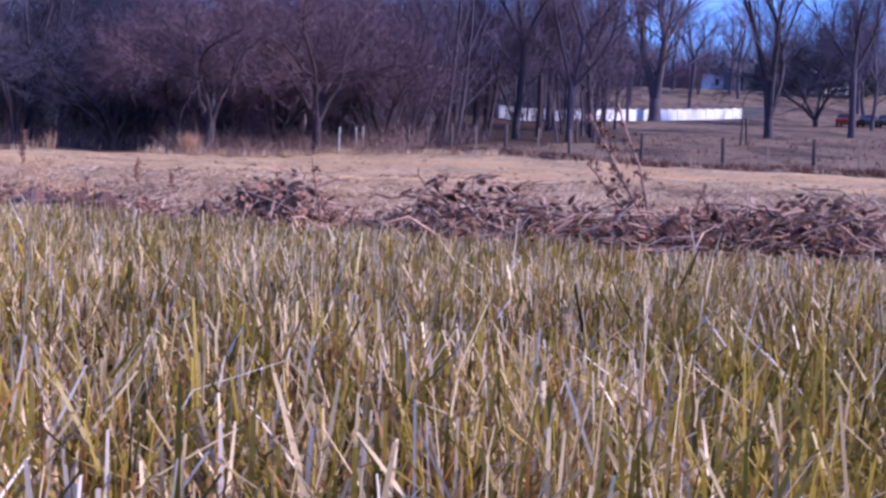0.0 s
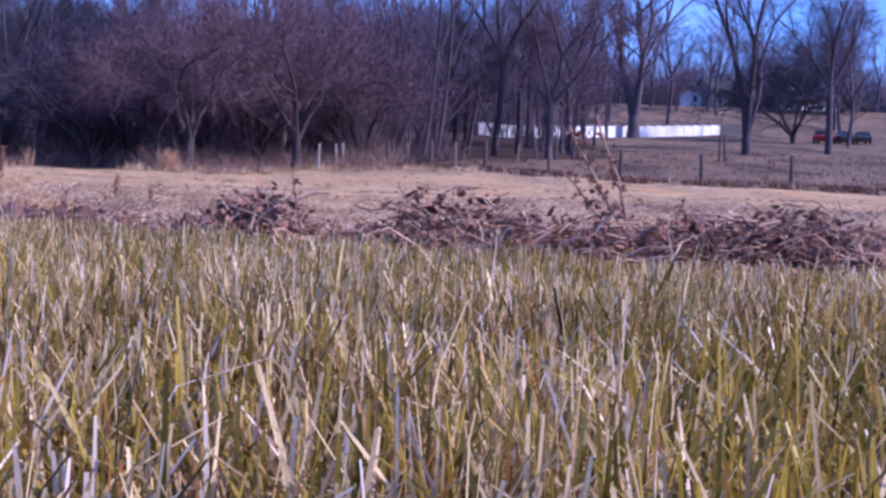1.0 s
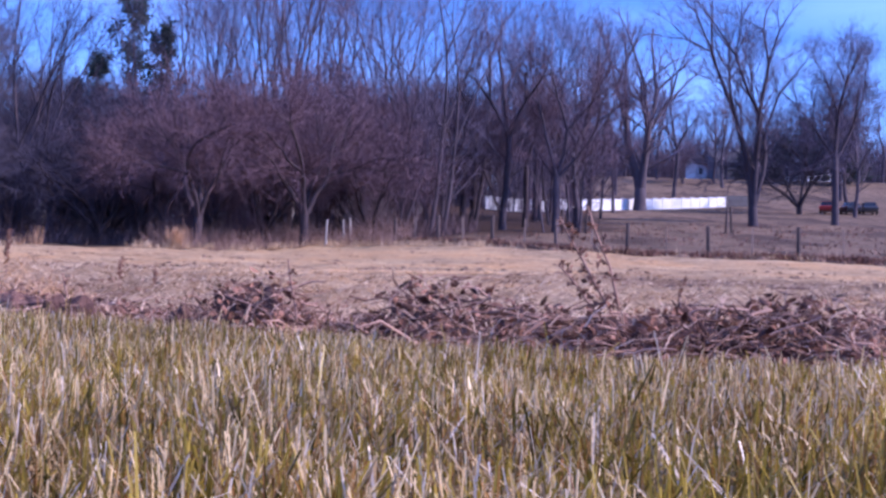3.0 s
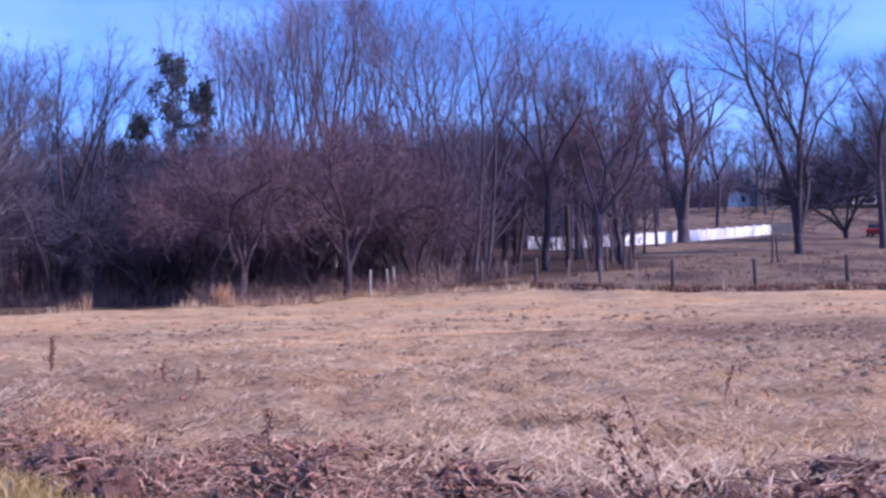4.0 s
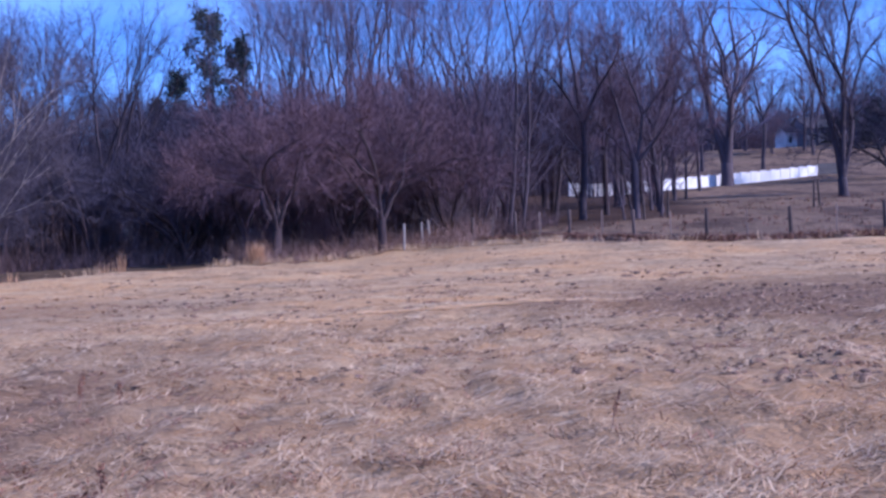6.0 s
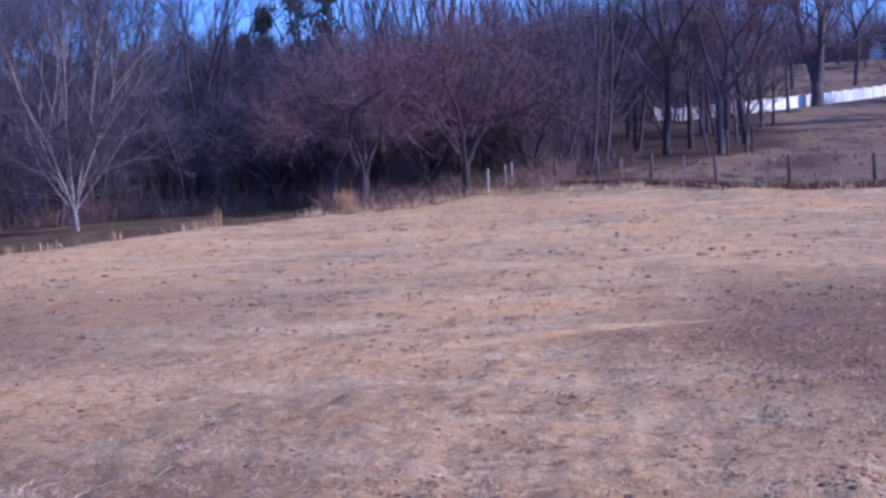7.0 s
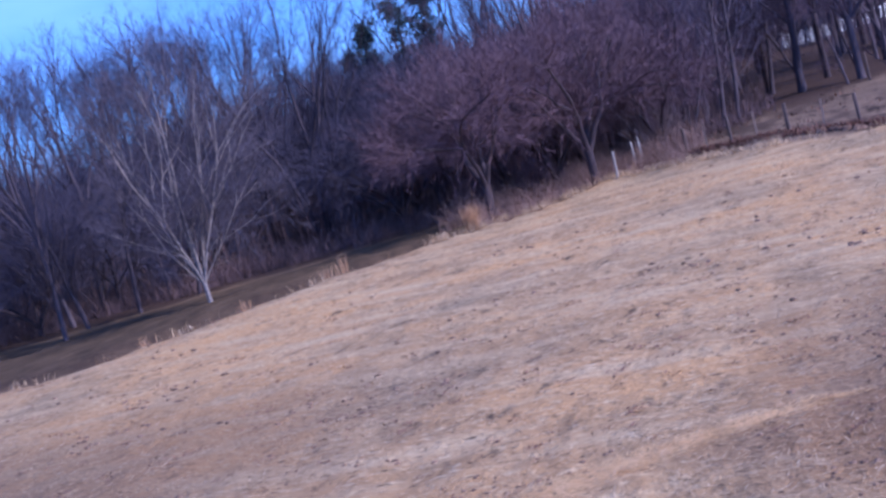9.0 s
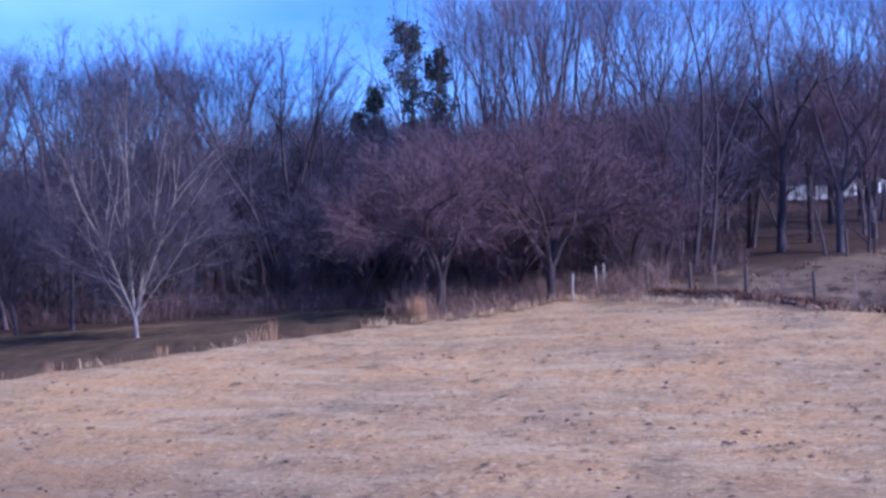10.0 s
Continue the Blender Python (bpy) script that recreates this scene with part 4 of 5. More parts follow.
# ---------------------------------------------------------------- fence, posts and rim
def round_post(name, mat, height, radius, seed, parent=None, label=""):
    r = random.Random(seed)
    t = Tubes()
    lean = Vector((r.gauss(0, 0.03), r.gauss(0, 0.03), 0))
    pts = [Vector((0, 0, -0.3)), Vector((0, 0, 0.02)), lean * 0.5 + Vector((0, 0, height * 0.5)), lean + Vector((0, 0, height - 0.03)), lean + Vector((0, 0, height))]
    t.add(pts, [radius * 1.05, radius * 1.05, radius, radius * 0.97, radius * 0.7], 9)
    top = len(t.v)
    t.v.append(tuple(lean + Vector((0, 0, height + 0.01))))
    for k in range(9):
        t.f.append((top - 9 + k, top - 9 + (k + 1) % 9, top))
    return t.link(name, mat, parent, label)


def steel_post(name, height, parent):
    """A T-section post with studs and an anchor plate."""
    bm = bmesh.new()
    box(bm, -0.036, 0.036, -0.006, 0.006, -0.3, height)
    box(bm, -0.005, 0.005, 0.005, 0.040, -0.3, height)
    for k in range(6):
        box(bm, -0.010, 0.010, -0.014, -0.005, 0.25 + k * 0.15, 0.28 + k * 0.15)
    box(bm, -0.06, 0.06, 0.006, 0.012, -0.28, -0.08)
    return part(name, bm, post_steel, parent)


FENCE = [(11.75, 44.9, "s"), (10.15, 45.3, "w"), (8.55, 45.6, "s"), (7.1, 46.2, "w"), (5.85, 47.5, "s"), (4.45, 48.4, "w"), (3.2, 49.6, "s"),
         (1.85, 50.6, "w"), (0.6, 51.8, "s"), (-0.55, 53.0, "w"), (-1.65, 53.9, "s"), (-2.6, 54.8, "w"), (13.4, 44.4, "w"), (15.0, 44.0, "s")]


def build_fence():
    fence = root("fence", 0, 0, 0, 0, "wire fence of dark wooden and rusty steel posts along the pasture", "fence")
    wood = round_post("post", post_wood, 1.25, 0.075, 7)
    steel = steel_post("post", 1.2, None)
    for k, (x, y, kind) in enumerate(FENCE):
        ob = (wood if kind == "w" else steel).copy()
        scene.collection.objects.link(ob)
        ob.parent = fence
        ob.matrix_basis = pose(x, y, gz(x, y), random.uniform(-2, 2), random.uniform(-2, 2), random.uniform(0, 60))
    for ob in (wood, steel):
        bpy.data.objects.remove(ob)
    line = sorted(FENCE)
    for h in (0.35, 0.7, 1.05):
        t = Tubes()
        for (xa, ya, _), (xb, yb, _) in zip(line, line[1:]):
            a, b = Vector((xa, ya, gz(xa, ya) + h)), Vector((xb, yb, gz(xb, yb) + h))
            t.add([a, a.lerp(b, 0.5) - Vector((0, 0, 0.02)), b], [0.0025] * 3, 3)
        t.link("wire", wire_steel, fence)


build_fence()

for k, (x, y, h, mat, words) in enumerate([
        (-5.75, 53.4, 1.2, post_pale, "pale weathered post at the field's rim"), (-5.25, 57.2, 1.25, post_pale, "pale weathered post beside its twin"),
        (-4.98, 57.8, 1.3, post_pale, "pale weathered post beside its twin"), (17.3, 72.5, 1.65, post_wood, "dark wooden gate post on the pasture"),
        (17.7, 72.7, 1.65, post_wood, "dark wooden gate post on the pasture"), (7.8, 66.5, 1.6, post_wood, "dark wooden post under the trees"),
        (6.4, 65.5, 1.4, post_wood, "grey wooden post under the trees")]):
    ob = round_post("wooden_post", mat, h, 0.05 if mat == post_pale else 0.07, 50 + k)
    ob.matrix_basis = pose(x, y, gz(x, y), 0, random.uniform(-5, 5), 0)
    tagged(ob, words, "post", "single posts")


def grass_tuft(seed, n, height, spread, mat, name, label, x, y):
    r = np.random.RandomState(seed)
    a, d = r.uniform(0, math.tau, n), np.abs(r.normal(0, spread, n))
    px, py = np.cos(a) * d, np.sin(a) * d
    ob = blades(name, px, py, px * 0, height * r.uniform(0.55, 1.1, n), r.uniform(0.010, 0.022, n), a + r.normal(0, 0.5, n), np.abs(r.normal(0.15, 0.15, n)).clip(0, 0.7), mat, 3, seed=seed)
    ob.location = (x, y, gz(x, y))
    return tagged(ob, label, "grass tuft", kind="stuff" if n < 100 else "")


grass_tuft(61, 620, 1.35, 0.17, rim_straw, "grass_clump", "tall tan ornamental grass clump at the field's rim", -11.7, 49.4)
for k, (x, y, h) in enumerate([(-15.6, 41.6, 0.8), (-15.1, 42.0, 0.9), (-11.0, 50.0, 0.7), (-9.3, 52.2, 0.5), (-8.0, 53.4, 0.5), (-17.4, 38.0, 0.5), (-5.2, 55.0, 0.5), (-20.0, 35.4, 0.5)]):
    grass_tuft(70 + k, 36, h, 0.22, rim_straw, "grass_clump", "small dry tan grass tuft at the field's rim", x, y)


def build_rim():
    """Rough dead growth along the rim of the field, and clods under the fence."""
    r = np.random.RandomState(81)
    x = r.uniform(-30, 15, 15000)
    y = edge_y(x) + r.normal(0.3, 0.45, len(x)) + np.where(x > -4, 0.4, 0)
    ok = waves(x, y, 82, 3.0) + r.normal(0, 0.5, len(x)) > np.where(x < -13, 1.15, np.where(x > 1.5, 0.9, -0.1))
    x, y = x[ok], y[ok]
    k = len(x)
    ob = blades("rim_growth", x, y, ground_z(x, y), r.uniform(0.10, 0.42, k), r.uniform(0.012, 0.03, k), r.uniform(0, math.tau, k), np.abs(r.normal(0.5, 0.35, k)).clip(0, 1.1), field_straw, 2, seed=83)
    tagged(ob, "rough dry growth along the field's rim", "weeds", kind="stuff")
    x = r.uniform(-7, 17, 22000)
    y = np.interp(x, [-7, -2.6, 4.5, 7, 17], [57, 54.6, 48.1, 46, 43.4]) + r.normal(-0.3, 0.35, len(x))
    ok = waves(x, y, 84, 2.2) + r.normal(0, 0.5, len(x)) > -0.1
    x, y = x[ok], y[ok]
    k = len(x)
    ob = blades("fence_weeds", x, y, ground_z(x, y), r.uniform(0.08, 0.34, k), r.uniform(0.02, 0.05, k), r.uniform(0, math.tau, k), np.abs(r.normal(0.5, 0.35, k)).clip(0, 1.1), dead_leaf, 2, seed=85)
    tagged(ob, "dark dead weeds under the fence", "weeds", kind="stuff")
    x = r.uniform(-3, 17, 900)
    y = np.interp(x, [-7, -2.6, 4.5, 7, 17], [57, 54.6, 48.1, 46, 43.4]) + r.normal(-0.35, 0.3, 900)
    ok = waves(x, y, 89, 2.5) + r.normal(0, 0.4, 900) > 0.0
    lumps("ridge_clods", x[ok], y[ok], r.uniform(0.06, 0.17, int(ok.sum())), r, clod_earth, "dark clods of earth in a ridge under the fence", "clods")
    x, y = r.uniform(-2, 50, 30000), r.uniform(45, 90, 30000)
    ok = (y > edge_y(x) + 2) & (y < woods_y(x) + 40 * (x > 12)) & (waves(x, y, 86, 3.5) + waves(x, y, 87, 1.3) > 0.8)
    x, y = x[ok], y[ok]
    k = len(x)
    ob = blades("pasture_clumps", x, y, ground_z(x, y), r.uniform(0.08, 0.26, k), r.uniform(0.03, 0.08, k), r.uniform(0, math.tau, k), np.abs(r.normal(0.6, 0.35, k)).clip(0, 1.1), dead_leaf, 2, seed=88)
    tagged(ob, "brown clumps scattered on the pasture", "weeds", kind="stuff")


    x = r.uniform(-11.2, -2.5, 5000)
    y = edge_y(x) + np.abs(r.normal(0.4, 2.2, len(x)))
    ok = waves(x, y, 90, 2.0) + r.normal(0, 0.5, len(x)) > 0.0
    x, y = x[ok], y[ok]
    k = len(x)
    ob = blades("rim_brush", x, y, ground_z(x, y), r.uniform(0.25, 1.0, k), r.uniform(0.006, 0.016, k), r.uniform(0, math.tau, k), np.abs(r.normal(0.7, 0.35, k)).clip(0, 1.2), rim_brush_stem, 3, seed=91)
    tagged(ob, "pinkish dry brush standing along the field's rim", "brush", kind="stuff")


build_rim()


def build_shrub(x, y, h, seed, label, mat):
    r = random.Random(seed)
    t = Tubes()
    for k in range(260):
        a, tilt = r.uniform(0, math.tau), abs(r.gauss(0, 0.55))
        d = Vector((math.cos(a) * math.sin(tilt), math.sin(a) * math.sin(tilt), math.cos(tilt)))
        p = Vector((r.gauss(0, 0.25), r.gauss(0, 0.25), -0.05))
        pts = [p]
        lng = h * r.uniform(0.6, 1.05)
        for s in range(3):
            d = (d + jitter(r, 0.12)).normalized()
            p = p + d * lng / 3
            pts.append(p)
        t.add(pts, [0.016, 0.012, 0.010, 0.007], 3)
        for s in range(4):
            q = pts[1 + s % 3]
            e = q + (d + jitter(r, 0.5)).normalized() * lng * 0.3
            t.add([q, e], [0.009, 0.006], 3)
    ob = root("shrub", x, y, gz(x, y), 0, label, "shrub")
    t.link("branchwork", mat, ob)


build_shrub(-4.3, 61.5, 2.9, 91, "rounded pale pinkish bare shrub before the woods", twig_pale)
build_shrub(-13.4, 57.0, 1.7, 92, "low bare shrub behind the tan grass clump", twig_red)
build_shrub(-10.2, 57.5, 2.0, 93, "low bare shrub at the woods' edge", twig_red)


# ---------------------------------------------------------------- white fence, houses and cars far off
def build_white_fence(a, b, n, words):
    ob = root("white_fence", 0, 0, 0, 0, words, "fence")
    a, b = Vector(a), Vector(b)
    ang = math.degrees(math.atan2((b - a).y, (b - a).x))
    step = (b - a).length / n
    bm = bmesh.new()
    box(bm, -step / 2 + 0.07, step / 2 - 0.07, -0.02, 0.02, 0.06, 1.36)
    box(bm, -step / 2 + 0.07, step / 2 - 0.07, -0.035, 0.035, 1.32, 1.42, 0.01)
    box(bm, -step / 2 + 0.07, step / 2 - 0.07, -0.035, 0.035, 0.10, 0.20, 0.01)
    panel = part("panel", bm, paint_white, ob)
    bm = bmesh.new()
    box(bm, -0.065, 0.065, -0.065, 0.065, -0.3, 1.46, 0.012)
    box(bm, -0.08, 0.08, -0.08, 0.08, 1.46, 1.51, 0.02)
    post = part("post", bm, paint_white, ob)
    for model, count, shift in ((panel, n, 0.5), (post, n + 1, 0.0)):
        for k in range(count):
            m = a.lerp(b, (k + shift) / n)
            p = model if k == 0 else model.copy()
            if k:
                scene.collection.objects.link(p)
            p.matrix_basis = pose(m.x, m.y, gz(m.x, m.y) - 0.12, 0, random.uniform(-0.6, 0.6), ang + random.uniform(-0.8, 0.8))


build_white_fence((3.5, 116.4), (36.4, 153.0), 22, "long white panel fence across the rising ground")


def build_grey_fence():
    ob = root("grey_fence", 0, 0, 0, 0, "short grey board fence ending the white one", "fence")
    a, b = Vector((36.6, 153.2)), Vector((39.7, 154.0))
    for k in range(12):
        m = a.lerp(b, (k + 0.5) / 12)
        bm = bmesh.new()
        box(bm, -0.14, 0.14, -0.015, 0.015, 0.02, 1.45 + 0.05 * (k % 2))
        p = part("board", bm, panel_grey, ob)
        p.matrix_basis = pose(m.x, m.y, gz(m.x, m.y), 0, 0, 16)


build_grey_fence()


def build_house(x, y, turn, w, d, h, roof_h, wall, label, z=None, group="far houses", cover=None):
    """A gabled house with eaves, windows with frames and sills, a door and a chimney."""
    ob = root("house", x, y, gz(x, y) - 0.2 if z is None else z, turn, label, "house", group)
    bm = bmesh.new()
    box(bm, -w / 2, w / 2, -d / 2, d / 2, 0, h)
    for s in (-1, 1):
        x0 = s * w / 2
        vs = [bm.verts.new((x0 - 0.1 * s * k, yy, zz)) for k in (0, 1) for yy, zz in ((-d / 2, h + 0.003), (d / 2, h + 0.003), (0, h + roof_h))]
        bm.faces.new(vs[:3])
        bm.faces.new(vs[3:])
        for i in range(3):
            j = (i + 1) % 3
            bm.faces.new((vs[i], vs[j], vs[3 + j], vs[3 + i]))
    part("wall", bm, wall, ob)
    bm = bmesh.new()
    o, t = 0.4, 0.18
    for s in (-1, 1):
        lo, hi = h - o * roof_h / (d / 2), h + roof_h
        vs = [bm.verts.new((xx, yy, zz)) for xx in (-w / 2 - o, w / 2 + o) for yy, zz in ((s * (d / 2 + o), lo + 0.02), (0, hi + 0.02), (0, hi + t), (s * (d / 2 + o), lo + t))]
        bm.faces.new(vs[:4])
        bm.faces.new(vs[4:])
        for i in range(4):
            j = (i + 1) % 4
            bm.faces.new((vs[i], vs[j], vs[4 + j], vs[4 + i]))
    bmesh.ops.recalc_face_normals(bm, faces=bm.faces)
    roof = part("roof", bm, cover or roof_dark, ob)
    bm = bmesh.new()
    box(bm, w * 0.2, w * 0.2 + 0.6, -0.3, 0.3, h + roof_h * 0.6, h + roof_h + 0.8, 0.02)
    part("chimney", bm, siding_beige, roof)
    cols = max(2, int(w / 2.6))
    for level in range(1 if h < 4 else 2):
        for k in range(cols):
            cx, cz = -w / 2 + w * (k + 0.5) / cols, 1.0 + 2.7 * level
            if level == 0 and k == cols // 2:
                bm = bmesh.new()
                box(bm, cx - 0.5, cx + 0.5, -d / 2 - 0.06, -d / 2 + 0.02, 0.15, 2.2, 0.02)
                part("door", bm, panel_grey, ob)
                continue
            bm = bmesh.new()
            box(bm, cx - 0.45, cx + 0.45, -d / 2 - 0.03, -d / 2 + 0.02, cz, cz + 1.25)
            win = part("window", bm, glass_dark, ob)
            bm = bmesh.new()
            for a in ((-0.53, -0.45, 0, 1.25), (0.45, 0.53, 0, 1.25), (-0.53, 0.53, 1.25, 1.33), (-0.60, 0.60, -0.1, 0.0), (-0.45, 0.45, 0.6, 0.65)):
                box(bm, cx + a[0], cx + a[1], -d / 2 - 0.07, -d / 2 + 0.01, cz + a[2], cz + a[3])
            part("frame", bm, paint_white, win)


build_house(56.5, 236, 14, 9, 8, 3.4, 2.4, siding_slate, "dark slate-grey house on the hilltop")
build_house(50.9, 237, 20, 4, 4, 3.2, 1.4, paint_white, "small white outbuilding beside a dark house")
build_house(75.5, 240, 16, 9, 8, 3.8, 2.4, paint_white, "white house behind evergreens on the hilltop")
build_house(-36.4, 103, 14, 6.5, 7, 3.0, 1.4, siding_beige, "low shed with a white metal roof behind the woods", cover=roof_white)
build_house(-20.0, 104, -4, 12, 7, 3.2, 1.2, siding_beige, "long low building with a white metal roof behind the woods", cover=roof_white)
build_house(-29.6, 105, 4, 4.5, 6, 3.0, 1.4, siding_beige, "small shed with a white metal roof behind the woods", cover=roof_white)
build_house(-6.2, 108, 3, 7, 7, 5.0, 2.0, siding_beige, "pale two-storey house seen through bare trees")


def build_car(x, y, turn, paint, label):
    """A parked car: lofted body, glasshouse, four wheels, lights."""
    ob = root("car", x, y, gz(x, y), turn, label, "car", "parked cars")
    bm = bmesh.new()
    prof = [(-2.1, 0.35), (-2.15, 0.75), (-1.95, 0.92), (-1.1, 0.98), (1.0, 0.98), (1.9, 0.88), (2.12, 0.65), (2.1, 0.35)]
    sides = [[bm.verts.new((px, s * (0.86 if pz > 0.5 else 0.80), pz)) for px, pz in prof] for s in (-1, 1)]
    bm.faces.new(sides[0])
    bm.faces.new(sides[1][::-1])
    for i in range(len(prof)):
        j = (i + 1) % len(prof)
        bm.faces.new((sides[0][i], sides[1][i], sides[1][j], sides[0][j]))
    bmesh.ops.recalc_face_normals(bm, faces=bm.faces)
    bmesh.ops.bevel(bm, geom=list(bm.edges), offset=0.04, segments=1, affect="EDGES")
    part("body", bm, paint, ob)
    bm = bmesh.new()
    low = [bm.verts.new(p) for p in ((-1.75, -0.78, 0.95), (1.05, -0.78, 0.95), (1.05, 0.78, 0.95), (-1.75, 0.78, 0.95))]
    top = [bm.verts.new(p) for p in ((-1.15, -0.62, 1.42), (0.35, -0.62, 1.42), (0.35, 0.62, 1.42), (-1.15, 0.62, 1.42))]
    for i in range(4):
        j = (i + 1) % 4
        bm.faces.new((low[i], low[j], top[j], top[i]))
    bm.faces.new(top)
    part("windows", bm, glass_dark, ob)
    bm = bmesh.new()
    box(bm, -1.15, 0.38, -0.63, 0.63, 1.41, 1.47, 0.02)
    part("roof", bm, paint, ob)
    for sx in (-1.3, 1.35):
        for sy in (-0.76, 0.76):
            bm = bmesh.new()
            bmesh.ops.create_cone(bm, cap_ends=True, segments=18, radius1=0.33, radius2=0.33, depth=0.2, matrix=Matrix.Translation((sx, sy, 0.33)) @ Matrix.Rotation(math.pi / 2, 4, "X"))
            wheel = part("wheel", bm, rubber, ob)
            bm = bmesh.new()
            bmesh.ops.create_cone(bm, cap_ends=True, segments=14, radius1=0.2, radius2=0.18, depth=0.23, matrix=Matrix.Translation((sx, sy, 0.33)) @ Matrix.Rotation(math.pi / 2, 4, "X"))
            part("rim", bm, post_steel, wheel)
    for sy in (-0.6, 0.6):
        bm = bmesh.new()
        box(bm, 2.05, 2.14, sy - 0.18, sy + 0.18, 0.6, 0.74, 0.02)
        part("headlight", bm, car_white, ob)


build_car(45.4, 138.5, 62, car_red, "red car parked on the pasture track")
build_car(50.2, 139, 80, car_dark, "dark car parked beside a red one")
build_car(47.9, 138.5, 84, car_dark, "dark car parked end-on by the trees")


# ---------------------------------------------------------------- row of pulled weeds
def row_point(r):
    """A place in the heaped row or the looser spread behind it, and the height of the heap there."""
    x = r.uniform(-1.9, 1.5)
    while x < -0.75 and r.random() < 0.65:
        x = r.uniform(-1.9, 1.5)
    lump = 0.5 + 0.5 * math.sin(x * 9.1 + 1.6) * math.sin(x * 4.3 + 2.0)
    if r.random() < 0.38:
        v = r.uniform(0.1, 0.95)
        y = float(lawn_y(x)) + 0.22 + 0.08 * max(0.0, x) + v
        return x, y, 0.018 + 0.045 * max(0.0, math.sin(x * 7.3 + 3.1 * v) * math.sin(9.0 * v + x * 2.2)), gz(x, y)
    v = r.gauss(0, 0.17)
    y = float(lawn_y(x)) + 0.22 + 0.08 * max(0.0, x) + v
    h = (0.080 if x > -0.1 else 0.040) * (0.65 + 0.55 * lump) * math.exp(-(v / 0.24) ** 2)
    heap = 0.11 * math.exp(-((x + 0.35) ** 2) / 0.009 - (y - 2.12) ** 2 / 0.03)
    big = 0.035 * math.exp(-((x - 0.55) ** 2) / 0.01) + 0.03 * math.exp(-((x + 0.04) ** 2) / 0.012) + 0.04 * math.exp(-((x + 1.25) ** 2) / 0.03)
    big += 0.05 * math.exp(-((x + 0.76) ** 2) / 0.012)
    big *= math.exp(-(v / 0.18) ** 2)
    return x, y, h + heap + big, gz(x, y)


def build_weed_row():
    r = random.Random(301)
    vines = Tubes()
    for k in range(4400):
        x, y, h, g = row_point(r)
        p = Vector((x, y, g + h * r.random() + 0.004))
        a = r.gauss(0, 0.7) + (math.pi if r.random() < 0.5 else 0)
        d = Vector((math.cos(a), math.sin(a) * 0.8, r.gauss(0.0, 0.2))).normalized()
        lng = r.choice((0.03, 0.045, 0.06, 0.08, 0.12)) if k % 60 else r.uniform(0.12, 0.22)
        pts, n = [p], 5
        for s in range(n):
            d = (d + jitter(r, 0.25) + Vector((0, 0, -0.03))).normalized()
            p = p + d * (lng / n)
            p.z = min(max(p.z, g + 0.004), g + h + 0.012)
            pts.append(p.copy())
        w = r.choice((0.0006, 0.0008, 0.0011, 0.0015, 0.0022)) if k % 60 else 0.0032
        vines.add(pts, [w * (1 - 0.5 * s / n) for s in range(n + 1)], 4)
    ob = vines.link("pulled_vines", vine_bark, None)
    tagged(ob, "heaped row of pulled dry vines beside the lawn", "vines", kind="stuff")
    v, f = [], []
    for k in range(9000):
        x, y, h, g = row_point(r)
        c = Vector((x, y, g + h * r.random() + 0.004))
        a = r.uniform(0, math.tau)
        d = Vector((math.cos(a), math.sin(a), r.gauss(0.1, 0.5))).normalized()
        s = d.cross(jitter(r, 1)).normalized()
        u = d.cross(s)
        lng, w = r.uniform(0.010, 0.028), r.uniform(0.0025, 0.0062)
        curl = r.uniform(0.2, 0.9)
        b = len(v)
        for i in range(4):
            g = i / 3
            mid = c + d * (g * lng) + u * (curl * lng * (g - 0.5) ** 2 * 2)
            half = w * math.sin(math.pi * (0.12 + 0.8 * g))
            v.extend([tuple(mid - s * half + u * half * 0.5), tuple(mid), tuple(mid + s * half + u * half * 0.5)])
        for i in range(3):
            o = b + 3 * i
            f.extend([(o, o + 1, o + 4, o + 3), (o + 1, o + 2, o + 5, o + 4)])
    ob = link("dead_leaves", v, f, row_leaf, None, "", True)
    tagged(ob, "curled brown leaves in the weed row", "leaves", kind="stuff")


build_weed_row()


def row_straw():
    """Bent bleached straw mixed into the weed row."""
    r = random.Random(305)
    got = [row_point(r) for _ in range(9000)]
    x, y, h, g = (np.array(c) for c in zip(*got))
    rn = np.random.RandomState(306)
    k = len(x)
    y = y - np.where(rn.uniform(0, 1, k) < 0.35, 0.16, 0.0)
    keep = waves(x, y, 307, 0.3) + rn.normal(0, 0.35, k) > -0.15
    x, y, h, g = x[keep], y[keep], h[keep], g[keep]
    k = len(x)
    ob = blades("row_straw", x, y, g + h * rn.uniform(0.3, 1.0, k), rn.uniform(0.025, 0.085, k), rn.uniform(0.0012, 0.0040, k), rn.uniform(0, math.tau, k), rn.uniform(0.5, 1.25, k),
                row_bits, 2, flat=0.6, seed=308, blunt=0.4)
    tagged(ob, "bent bleached straw mixed into the weed row", "straw", kind="stuff")


row_straw()


